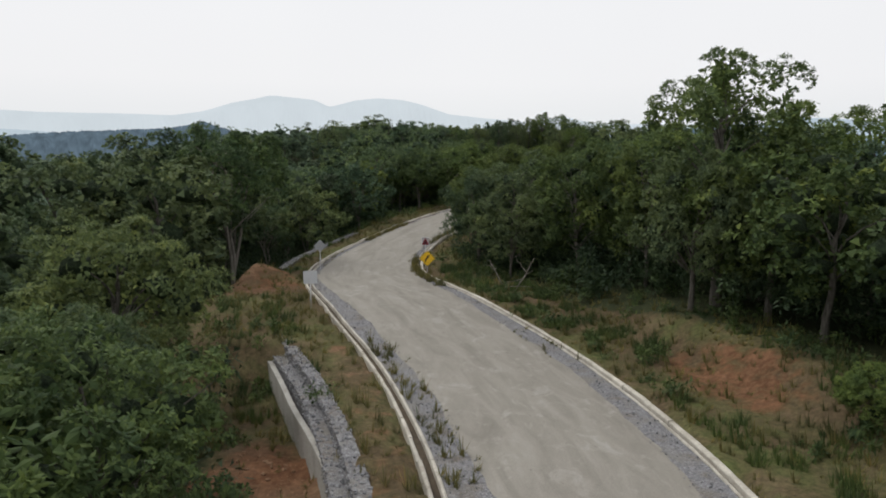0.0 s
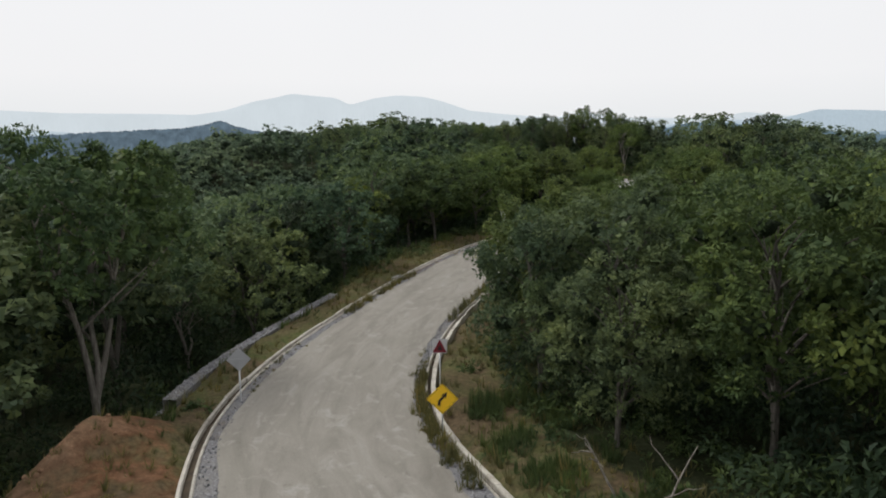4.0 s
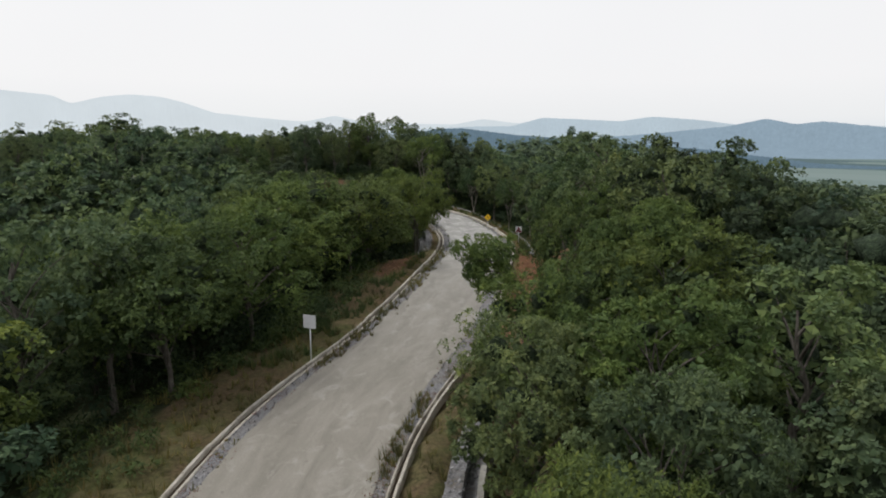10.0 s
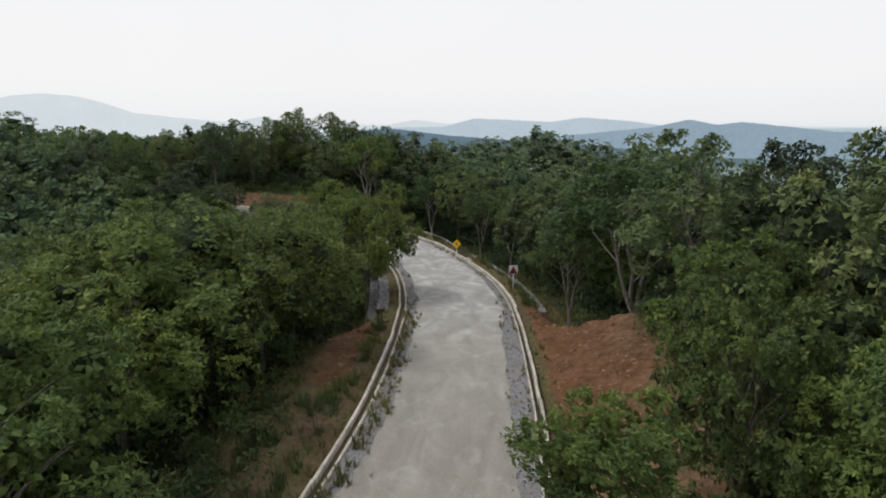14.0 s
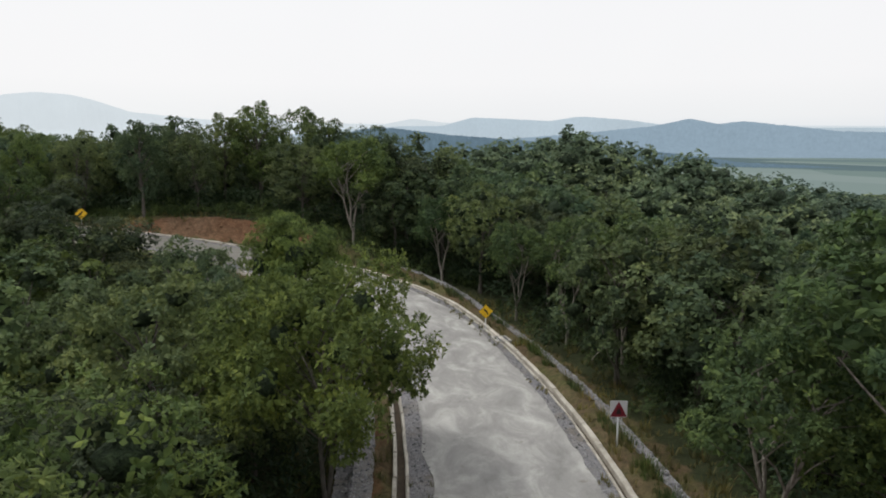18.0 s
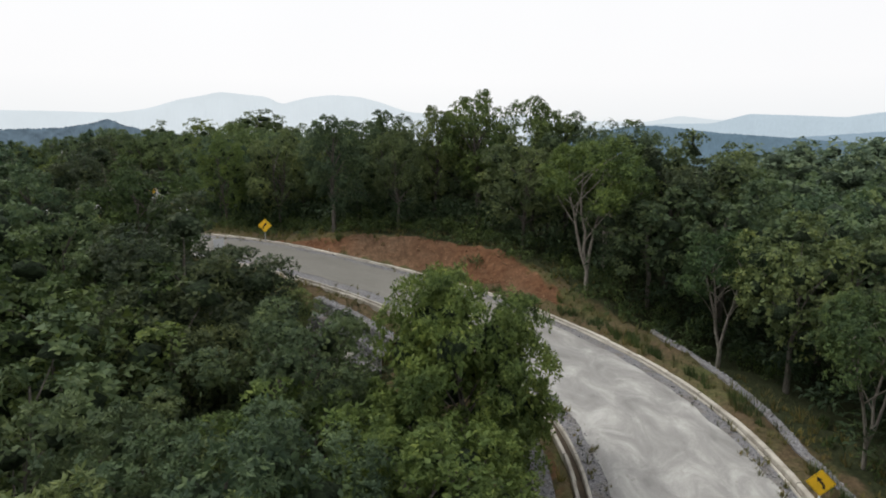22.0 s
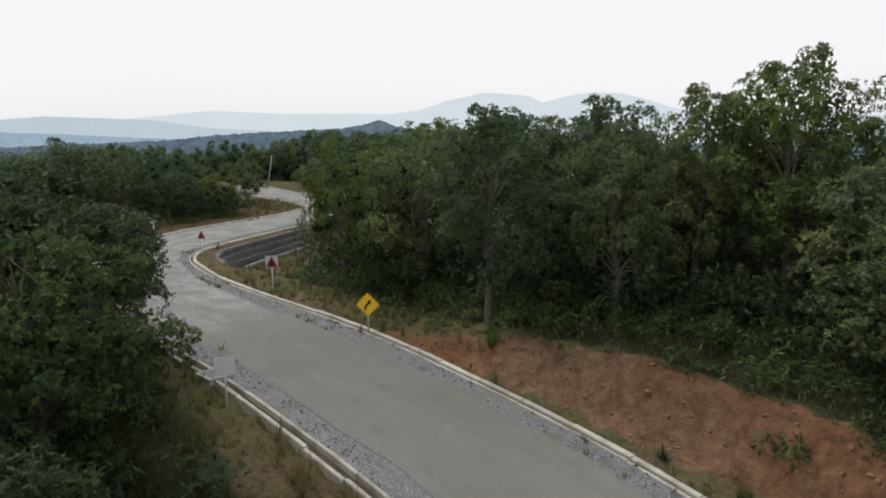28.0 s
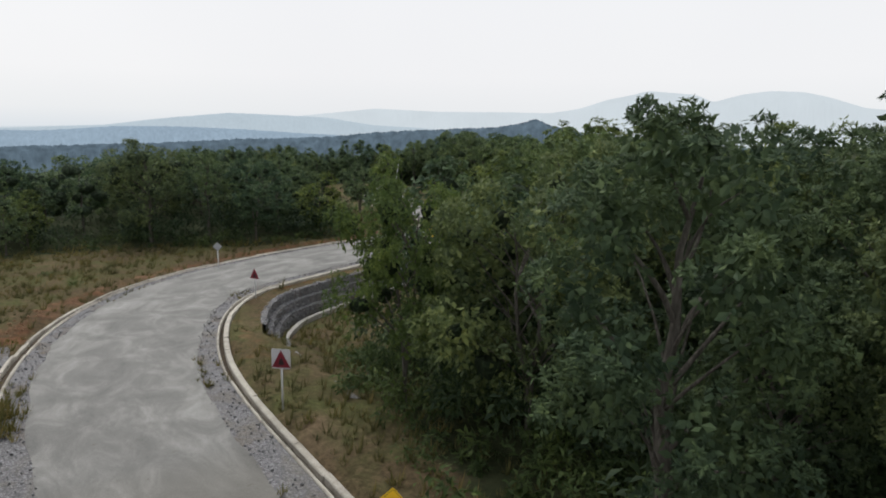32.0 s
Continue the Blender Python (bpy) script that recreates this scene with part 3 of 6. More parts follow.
soil = np.maximum(soil, np.where(dL & (near_s > 198) & (near_s < 240), 0.62 * smooth01((da - 0.4) / 0.5) * smooth01((3.5 - da) / 2), 0))
soil = np.maximum(soil, np.where(dR & (near_s > 196) & (near_s < 232), 0.5 * smooth01((da - 0.4) / 0.5) * smooth01((3.0 - da) / 1.2), 0))
soil = np.maximum(soil, np.where(dL & (near_s > 122) & (near_s < 158), 0.5 * smooth01((da - 0.4) / 0.3) * smooth01((2.4 - da) / 0.8), 0))

# runnels and lumps in the bare banks
gz = gz + soil * np.where(da > 0.9, 0.10 * waves(gx, gy, 2.2, 61) + 0.07 * waves(gx, gy, 1.1, 62), 0)

# how far from the kerb the woods begin
WOODS_L = np.array([(-40, 9), (8, 8.5), (22, 8.5), (31, 13), (44, 14), (48, 5.5), (60, 5.0), (78, 5.5), (112, 5.5), (122, 4.2), (150, 4.2), (160, 5.2), (172, 4.8), (178, 3.4), (191, 3.2), (197, 5), (205, 20), (214, 17), (218, 12.5), (224, 5.5), (228, 3.6), (234, 3.6), (237, 9), (290, 8)], float)
WOODS_R = np.array([(-40, 11), (6, 11), (22, 8.5), (34, 6.0), (48, 4.8), (62, 4.6), (66, 8.2), (84, 8.2), (92, 5.6), (99, 7.0), (112, 6.8), (120, 5.6), (150, 5.6), (161, 5.3), (167, 6.0), (171.5, 5.4), (176, 4.2), (181, 4.2), (187, 4.8), (193, 6.2), (200, 8.0), (206, 14), (222, 14), (232, 6), (290, 8)], float)
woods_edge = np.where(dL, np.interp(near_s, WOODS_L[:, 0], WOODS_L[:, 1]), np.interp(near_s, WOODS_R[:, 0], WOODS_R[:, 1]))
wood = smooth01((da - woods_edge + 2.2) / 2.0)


def ground_z(x, y):
    """Height of the sheet at a place, between its grid points."""
    x, y = np.atleast_1d(np.asarray(x, float)), np.atleast_1d(np.asarray(y, float))
    i, j = np.clip(np.searchsorted(GX, x) - 1, 0, len(GX) - 2), np.clip(np.searchsorted(GY, y) - 1, 0, len(GY) - 2)
    u, v = (x - GX[i]) / (GX[i + 1] - GX[i]), (y - GY[j]) / (GY[j + 1] - GY[j])
    return gz[i, j] * (1 - u) * (1 - v) + gz[i + 1, j] * u * (1 - v) + gz[i, j + 1] * (1 - u) * v + gz[i + 1, j + 1] * u * v


def grid_faces(a, b):
    i, j = np.meshgrid(np.arange(a - 1), np.arange(b - 1), indexing="ij")
    return np.stack([i * b + j, (i + 1) * b + j, (i + 1) * b + j + 1, i * b + j + 1], -1).reshape(-1, 4)


def fill_attribute(me, name, values):
    me.attributes.new(name, "FLOAT", "POINT").data.foreach_set("value", np.asarray(values, np.float32).ravel())


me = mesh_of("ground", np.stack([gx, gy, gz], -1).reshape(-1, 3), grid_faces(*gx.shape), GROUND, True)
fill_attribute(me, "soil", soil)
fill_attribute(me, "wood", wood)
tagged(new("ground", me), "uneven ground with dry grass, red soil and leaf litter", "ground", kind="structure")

# ------------------------------------------------------------ road, shoulders, drains
SHOULDER_L = np.array([(-20, 1.2), (36, 1.1), (46, 0.5), (80, 0.5), (100, 0.75), (116, 0.65), (150, 0.6), (156, 0.9), (165, 1.05), (185, 0.85), (205, 0.65), (300, 0.7)])      # metres along, width
SHOULDER_R = np.array([(-20, 1.1), (34, 1.0), (47, 0.45), (82, 0.5), (95, 0.85), (112, 0.85), (122, 0.5), (150, 0.55), (160, 0.8), (172, 0.9), (185, 1.0), (203, 0.65), (300, 0.7)])
use = (S > -19) & (S < 300)
LN, SN, LF = LINE[use], S[use], LEFT[use]


def strip(name, offs, rises, mat, label, cat, attrs=True):
    """A long strip of the road; offs and rises have one column per line of points."""
    v = np.concatenate([LN[:, None, :2] + LF[:, None] * offs[..., None], (LN[:, 2:3] + rises)[..., None]], -1)
    me = mesh_of(name, v.reshape(-1, 3), grid_faces(*offs.shape), mat, True)
    if attrs:
        lane = me.attributes.new("lane", "FLOAT_VECTOR", "POINT")
        lane.data.foreach_set("vector", np.stack([offs, np.repeat(SN[:, None], offs.shape[1], 1), 0 * offs], -1).astype(np.float32).ravel())
        d = np.interp(SN, (-20, 60, 84, 108, 122, 156, 166, 184, 189, 300), (0.0, 0.0, 0.0, 0.35, 0.85, 0.8, 0.15, 0.0, 0.9, 0.85))
        fill_attribute(me, "dust", np.repeat(d[:, None], offs.shape[1], 1))
        # brightness multiplier for each stretch of the concrete
        pale = np.interp(SN, (-20, 100, 122, 152, 164, 172, 184, 190, 300), (0.93, 0.93, 1.16, 1.16, 0.93, 0.78, 0.74, 0.8, 0.88))
        fill_attribute(me, "stretch_tone", np.repeat(pale[:, None], offs.shape[1], 1))
        # darker, greener tone, strongest from 168 to 184 metres along
        worn = np.interp(SN, (-20, 158, 168, 184, 189, 300), (0.0, 0.0, 0.6, 0.65, 0.1, 0.1))
        fill_attribute(me, "dark_stretch", np.repeat(worn[:, None], offs.shape[1], 1))
    return tagged(new(name, me), label, cat, kind="structure")


ragged = lambda seed: 0.07 * waves(SN, 0 * SN, 1.6, seed) + 0.13 * waves(SN, 0 * SN, 6.0, seed + 1)  # noqa: E731
u = np.linspace(-1, 1, 11)[None]
wl_, wr_ = (LN[:, 3] - np.interp(SN, w[:, 0], w[:, 1]) + ragged(q) for w, q in ((SHOULDER_L, 11), (SHOULDER_R, 21)))
wl_, wr_ = wl_[:, None], wr_[:, None]
offs = np.where(u > 0, u * wl_, u * wr_)
strip("road", offs, 0.035 + 0.03 * (1 - u**2) + 0 * offs, ROAD, "worn pale concrete road with dusty streaks", "road")
for side, nm in ((1, "shoulder_left"), (-1, "shoulder_right")):
    o = side * np.concatenate([LN[:, 3:4] - 1.75, LN[:, 3:4] - 0.9, LN[:, 3:4] + 0.02], 1)
    strip(nm, o if side < 0 else o, np.array([[0.015, 0.02, -0.02]]) + 0 * o, GRAVEL, "grey gravel road shoulder", "shoulder", False)

rng = np.random.RandomState(3)


def lip(s0, s1, side, d0, d1, top, low, jig):
    """One cast piece of a drain's lip, from s0 to s1 along the road, d0 to d1 beyond the kerb line."""
    k = np.linspace(s0 + 0.012, s1 - 0.012, 4)
    dd, dz = rng.normal(0, jig, 2)
    v = []
    c = min(0.03, 0.3 * (d1 - d0))
    for s in k:
        h = half(s)
        for d, z in ((d0, low), (d0, top - c), (d0 + c, top), (d1 - c, top), (d1, top - c), (d1, low)):
            v.append(road_at(s, side * (h + d + dd), z + dz + (rng.normal(0, jig * 0.6) if z > low else 0)))
    f = []
    for i in range(3):
        for j in range(5):
            q = [i * 6 + j, i * 6 + j + 1, (i + 1) * 6 + j + 1, (i + 1) * 6 + j]
            f.append(q if side > 0 else q[::-1])
    ends = [[0, 1, 2, 3, 4, 5], [23, 22, 21, 20, 19, 18]]
    return mesh_of("kerb", v, [np.array(f), np.array(ends)], KERB)


for side, nm, inner, gap, outer, rise in ((1, "drain_left", 0.12, 0.27, 0.14, 0.03), (-1, "drain_right", 0.09, 0.17, 0.22, 0.07)):
    bed = np.stack([LN[:, 3] + inner - 0.02, LN[:, 3] + inner + gap + 0.02], 1) * side
    drain = strip(nm, bed, np.array([[-0.17, -0.17]]) + 0 * bed, MUD, "open concrete roadside drain with silt", "drain", False)
    for s in np.arange(-18, 268, 2.0):
        if s > 60 or s % 4 < 3.9:
            part("inner_kerb", lip(s, s + 2, side, 0.0, inner, 0.045, -0.3, 0.008), drain)
            part("outer_kerb", lip(s, s + 2, side, inner + gap, inner + gap + (0.12 if side < 0 and 60 < s < 120 else outer), rise, -0.35, 0.014), drain)


def drain_inlet(s, side, w=0.8, length=1.1):
    """A cast box over the drain with a steel grate in it."""
    th = tagged(new("drain_inlet"), "square concrete drain inlet with a rusty steel grate", "drain inlet", "drain inlets")
    p = road_at(s, side * (half(s) + 0.28), 0.0)
    th.matrix_basis = pose(*p, 0, 0, heading(s))
    for dx, dy, sx, sy in ((0, w / 2, length, 0.12), (0, -w / 2, length, 0.12), (length / 2 - 0.06, 0, 0.12, w - 0.12), (-length / 2 + 0.06, 0, 0.12, w - 0.12)):
        part("rim", box_mesh("rim", (sx, sy, 0.34), CONCRETE, 0.012, (dx, dy, -0.08)), th)
    part("sump", box_mesh("sump", (length - 0.2, w - 0.1, 0.04), MUD, 0, (0, 0, -0.2)), th)
    for i in range(9):
        part("grate_bar", box_mesh("grate_bar", (0.025, w - 0.1, 0.03), STEEL, 0, (-length / 2 + 0.17 + i * (length - 0.34) / 8, 0, 0.05)), th)
    return th


for s, side in ((70.9, 1), (72.5, -1), (140.2, -1), (140.2, 1), (182.1, 1)):
    drain_inlet(s, side)

# ------------------------------------------------------------ stone-filled gabions and channel walls
ICO = []


def stone_shape():
    if not ICO:
        bm = bmesh.new()
        bmesh.ops.create_icosphere(bm, subdivisions=1, radius=1)
        ICO.append(np.array([v.co[:] for v in bm.verts]))
        ICO.append(np.array([[v.index for v in f.verts] for f in bm.faces]))
        bm.free()
    return ICO


def stones(centres, sizes, r):
    """Many angular stones in one mesh."""
    iv, jf = stone_shape()
    n = len(centres)
    v = iv[None] * (1 + r.normal(0, 0.16, (n, len(iv), 1))) * sizes[:, None, None] * r.uniform(0.6, 1.25, (n, 1, 3))
    v = v + centres[:, None]
    f = jf[None] + (np.arange(n) * len(iv))[:, None, None]
    return v.reshape(-1, 3), f.reshape(-1, 3)


def gabion(s0, s1, side, d, step, drop, tiers, label, seed):
    """Stepped gabions from d metres beyond the kerb line outwards; each tier is step wide and drop lower than the last."""
    r = np.random.RandomState(seed)
    th = tagged(new("gabion_wall"), label, "gabion wall", "gabion walls")
    ss = np.arange(s0, s1 + 0.4, 0.8)
    away = lambda s: np.interp(s, (s0, s1), d) if isinstance(d, tuple) else d  # noqa: E731
    cen, siz = [], []
    for t in range(tiers):
        v = []
        for s in ss:
            h = half(s)
            a, b = side * (h + away(s) + t * step), side * (h + away(s) + (t + 1) * step)
            z = -0.05 - t * drop
            for o, zz in ((a, z - drop * 2.6), (a, z), (b, z), (b, z - drop * 2.6)):
                v.append(road_at(s, o, zz))
        v = np.array(v)
        f = np.array([[i * 4 + j, i * 4 + j + 1, (i + 1) * 4 + j + 1, (i + 1) * 4 + j][:: side] for i in range(len(ss) - 1) for j in range(3)])
        part("basket", mesh_of("basket", v, f, GRAVEL), th)
        n = int((s1 - s0) * (step + drop) * 34)
        at = r.uniform(s0, s1, n)
        w = r.uniform(0, step + drop, n)
        for s, q in zip(at, w):
            o, zz = (q, -0.05) if q < step else (step, -0.05 - (q - step))
            cen.append(road_at(s, side * (half(s) + away(s) + t * step + o), zz - t * drop + r.normal(0, 0.02)))
            siz.append(r.uniform(0.03, 0.08))
    sv, sf = stones(np.array(cen), np.array(siz), r)
    tagged(part("rubble", mesh_of("rubble", sv, sf, STONE), th, "loose angular grey stones"), kind="stuff")
    return th


ss = np.arange(200.6, 230.2, 0.6)
v = np.array([road_at(s, -(half(s) + q * (np.interp(s, (204.5, 229), (1.85, 1.2)) + 0.06) + (1 - q) * 0.5), -0.06 + 0.05 * math.sin(7 * q + s)) for s in ss for q in (0, 0.25, 0.5, 0.75, 1)])
me = mesh_of("verge", v, grid_faces(len(ss), 5), GROUND, True)
fill_attribute(me, "soil", np.full(len(v), 0.38))
fill_attribute(me, "wood", np.zeros(len(v)))
tagged(new("verge", me), "strip of pale dry soil between kerb and gabions", "ground", kind="structure")
gabion(6, 33.5, 1, (1.55, 3.5), 0.55, 0.5, 2, "stepped gabion wall of pale rubble below the grass verge", 1)
gabion(50, 66, 1, 2.6, 0.6, 0.9, 2, "gabion wall of grey rubble along a steep drop", 2)
gabion(72, 84, -1, 1.9, 0.6, 0.6, 2, "gabion wall of grey rubble beside a channel", 3)
gabion(119, 146, -1, (1.8, 1.5), 0.4, 0.7, 1, "long low gabion wall along the outside of the bend", 4)
gabion(146, 156.5, -1, (1.5, 3.7), 0.42, 0.7, 1, "low gabion wall ending in the grass", 5)
gabion(120, 152, 1, 1.2, 0.7, 0.7, 2, "gabion wall of grey rubble on the inside of the bend", 6)
gabion(161.5, 171, 1, (2.35, 1.85), 0.62, 0.75, 3, "stepped gabion wall going down into the trees", 7)
gabion(202.8, 229, -1, (1.85, 1.2), 0.28, 0.5, 3, "curved gabion retaining wall of dark grey rubble", 8)


def channel_wall(way, side, top, low, label, mat=CONCRETE):
    """A cast wall that follows the road; way gives, at places along the road, how far beyond the kerb line it stands."""
    at, off = zip(*way)
    ss = np.arange(at[0], at[-1] + 0.3, 0.6)
    v = []
    for s in ss:
        d = np.interp([s - 1.5, s, s + 1.5], at, off).mean()
        h = half(s)
        for o, z in ((0, low), (0, top - 0.02), (0.02, top), (0.23, top), (0.25, top - 0.02), (0.25, low)):
            v.append(road_at(s, side * (h + d + o), z))
    f = np.array([[i * 6 + j, i * 6 + j + 1, (i + 1) * 6 + j + 1, (i + 1) * 6 + j][:: side] for i in range(len(ss) - 1) for j in range(5)])
    e0, e1 = np.arange(6), (len(ss) - 1) * 6 + np.arange(6)
    ob = new("channel_wall", mesh_of("channel_wall", np.array(v), [f, np.array([e0[::-1], e1])], mat))
    return tagged(ob, label, "retaining wall", "channel walls")


channel_wall(((6, 2.5), (15, 3.0), (18.5, 3.5), (23, 4.15), (26, 4.3), (32, 4.5)), 1, -0.75, -2.4, "low smooth concrete channel wall above red soil")
channel_wall(((71, 3.2), (81, 2.9)), -1, -0.6, -2.2, "low concrete channel wall beside rubble")
channel_wall(((188.6, 3.3), (192.5, 3.1), (196.6, 2.75), (199.2, 2.65)), -1, -0.05, -0.7, "narrow grey edging of a ditch in the grass", GRAVEL)
channel_wall(((202.4, 2.72), (206.5, 2.8), (211, 2.9), (217, 2.7), (221, 2.3), (225, 2.15), (230, 2.1)), -1, -1.5, -2.6, "curved pale concrete channel wall below the gabions")

def cast_slab(name, s, off, z, size, turn, tilt, mat, label):
    """A cast block with worn edges beside the road; off in metres from the road's middle."""
    ob = tagged(new(name, box_mesh(name, size, mat, 0.03)), label, "concrete slab")
    ob.matrix_basis = pose(*road_at(s, off, z), tilt, 0, heading(s) + turn)
    return ob


cast_slab("outlet_slab", 199.9, half(199.9) + 1.25, -0.03, (2.6, 1.3, 0.16), 12, 0, GRAVEL, "rough grey slab beside the drain at the field")
cast_slab("headwall", 165.3, half(165.3) + 4.1, -1.75, (1.0, 0.7, 0.6), 20, -14, CONCRETE, "pale concrete block at the foot of the gabions")

# ------------------------------------------------------------ signs


def plate_mesh(name, outline, mat, thick=0.006, y=0.0):
    """A flat plate with a given outline in x and z, facing -y."""
    bm = bmesh.new()
    a = [bm.verts.new((px_, y, pz)) for px_, pz in outline]
    f = bm.faces.new(a)
    up = bmesh.ops.extrude_face_region(bm, geom=[f])["geom"]
    bmesh.ops.translate(bm, verts=[g for g in up if isinstance(g, bmesh.types.BMVert)], vec=(0, thick, 0))
    bmesh.ops.recalc_face_normals(bm, faces=bm.faces[:])
    return bm_mesh(name, bm, mat)


def rounded(w, h, r, n=4):
    out = []
    for cx, cz, a0 in ((w / 2 - r, h / 2 - r, 0), (-w / 2 + r, h / 2 - r, 90), (-w / 2 + r, -h / 2 + r, 180), (w / 2 - r, -h / 2 + r, 270)):
        for i in range(n + 1):
            a = radians(a0 + 90 * i / n)
            out.append((cx + r * math.cos(a), cz + r * math.sin(a)))
    return out


def turned(pts, deg):
    c, s_ = math.cos(radians(deg)), math.sin(radians(deg))
    return [(x * c - z * s_, x * s_ + z * c) for x, z in pts]


def arrow(bend):
    """A bold arrow that leans to one side (bend 1: right, -1: left)."""
    mid = [(-0.09, -0.2), (-0.085, -0.09), (-0.055, -0.03), (-0.01, 0.01), (0.04, 0.07)]
    w = 0.037
    l, r = [], []
    for i, (x, z) in enumerate(mid):
        a, b = mid[max(i - 1, 0)], mid[min(i + 1, len(mid) - 1)]
        tx, tz = b[0] - a[0], b[1] - a[1]
        q = math.hypot(tx, tz)
        l.append((x - tz / q * w, z + tx / q * w))
        r.append((x + tz / q * w, z - tx / q * w))
    head = [(-0.035, 0.115), (0.13, 0.19), (0.10, 0.01)]
    pts = l + head + r[::-1]
    pts = [(bend * x, z) for x, z in pts]
    return pts if bend > 0 else pts[::-1]


def sign(name, place, faces_from, kind, label, size=0.73, post=None):
    """A road sign: place of the plate's middle, and a place that it faces."""
    th = tagged(new(name), label, "road sign", "road signs")
    zg = float(ground_z(place[0], place[1])[0])
    ang = math.degrees(math.atan2(faces_from[1] - place[1], faces_from[0] - place[0])) + 90
    th.matrix_basis = pose(place[0], place[1], zg, 0, 0, ang)
    h = place[2] - zg
    white_post = kind != "bend"
    part("post", rod_mesh("post", 0.032, h + size * 0.3 + 0.25, WHITE if white_post else STEEL), th, "white steel post" if white_post else "thin galvanised post", pose(0, 0.03, -0.25))
    m = pose(0, -0.014, h)
    if kind in ("bend", "bend_left", "back"):
        edge = turned(rounded(size, size, 0.05), 45)
        p = part("plate", plate_mesh("plate", edge, STEEL if kind == "back" else YELLOW), th, "bare grey metal diamond plate" if kind == "back" else "yellow diamond plate", m)
        if kind == "back":
            part("stiffener", box_mesh("stiffener", (size * 0.9, 0.02, 0.05), STEEL, 0.004, (0, -0.012, 0)), p)
        else:
            rim_o, rim_i = turned(rounded(size * 0.93, size * 0.93, 0.04), 45), turned(rounded(size * 0.905, size * 0.905, 0.035), 45)
            n = len(rim_o)
            v = [(x, -0.0022, z) for x, z in rim_o + rim_i]
            part("border", mesh_of("border", v, np.array([[i, n + i, n + (i + 1) % n, (i + 1) % n] for i in range(n)]), BLACK), p)
            part("arrow", plate_mesh("arrow", [(x * size / 0.62, z * size / 0.62) for x, z in arrow(-1 if kind == "bend_left" else 1)], BLACK, 0.002, -0.003), p)
    elif kind == "triangle":
        p = part("plate", plate_mesh("plate", rounded(size, size * 1.02, 0.05), DULL_WHITE), th, "white square plate with rounded corners", m)
        t = size * 0.56
        part("triangle", plate_mesh("triangle", [(-t * 0.88, -t * 0.82), (t * 0.88, -t * 0.82), (0, t * 0.85)], RED, 0.002, -0.003), p, "dark red warning triangle")
        part("inner_mark", plate_mesh("inner_mark", [(-t * 0.28, -t * 0.55), (t * 0.3, -t * 0.55), (t * 0.1, t * 0.12), (-t * 0.12, -t * 0.05)], BLACK, 0.002, -0.0055), p, "small dark pictogram")
    elif kind == "red":
        t = size * 0.5
        p = part("plate", plate_mesh("plate", [(-t, -t * 0.82), (t, -t * 0.82), (0, t)], RED), th, "dark red triangular plate", m)
        part("inner_mark", plate_mesh("inner_mark", [(-t * 0.3, -t * 0.6), (t * 0.3, -t * 0.6), (0, t * 0.1)], BLACK, 0.002, -0.003), p, "small dark pictogram")
    else:
        p = part("plate", plate_mesh("plate", rounded(size, size * 0.96, 0.02), WHITE), th, "plain white square plate", m)
        for z in (0.2, -0.2):
            part("rail", box_mesh("rail", (size * 0.92, 0.02, 0.035), WHITE, 0.003, (0, 0.02, z * size)), p)
    return th


sign("blank_sign", (-7.85, 39.3, 1.5), (0, 10, 3), "blank", "blank white square sign on a white post in dry grass", 0.8)
sign("bend_sign", (-1.2, 50.6, 0.7), (0, 5, 3), "bend", "yellow diamond sign with a black arrow for a bend", 0.85)
sign("slope_sign", (-1.45, 55.0, 1.35), (-2, 5, 3), "triangle", "white square sign with a dark red triangle beside the drain", 0.63)
sign("sign_back", (-9.9, 53.8, 1.1), (0, 10, 3), "back", "grey back of a diamond sign at the bend", 0.72)
sign("blank_sign", (3.45, 92.6, 2.9), (-25, 60, 5), "blank", "blank white square sign at the wood's edge", 0.74)
sign("slope_sign", (28.6, 121.2, 3.05), (14, 90, 5), "triangle", "white square sign with a dark red triangle above a gabion", 0.63)
sign("bend_sign", (32.25, 138.2, 2.35), (20, 100, 5), "bend_left", "yellow diamond sign with a curved black arrow above a gabion", 0.63)
sign("bend_sign", (8.7, 171.4, 6.25), (16, 140, 6), "bend", "yellow diamond sign with a black arrow beside the cut bank", 0.75)
sign("slope_sign", (1.3, 175.7, 6.95), (14, 145, 6), "triangle", "white square sign with a dark red triangle above the channel", 0.63)
sign("triangle_sign", (-11.75, 186.9, 6.25), (-10, 160, 6), "red", "dark red triangular sign on a thin white post", 0.66)
sign("sign_back", (-19.9, 191.3, 6.42), (14, 140, 6), "back", "grey back of a diamond sign by the field", 0.44)
sign("blank_sign", (7.4, 163.2, 6.1), (20, 146, 6), "blank", "blank white square sign beside the drain", 0.68)
sign("bend_sign", (-12.3, 206.5, 6.3), (15, 130, 6), "bend", "yellow diamond sign with a black arrow far along the road", 0.75)
sign("marker_sign", (-24.5, 233.5, 6.2), (15, 130, 6), "blank", "small pale sign at the far bend", 0.6)
sign("marker_sign", (-12.6, 218.5, 5.9), (15, 130, 6), "blank", "small white marker at the far bend", 0.5)

# a leaning pole at the far bend
lean = tagged(new("gate_pole", rod_mesh("gate_pole", 0.07, 6.2, STEEL)), "tall thin pole leaning beside the far bend", "pole")
lean.matrix_basis = pose(-40.5, 240.5, float(ground_z(-40.5, 240.5)[0]) - 0.3, 0, 9, 40)

# ------------------------------------------------------------ distance: mountains, hills, plain


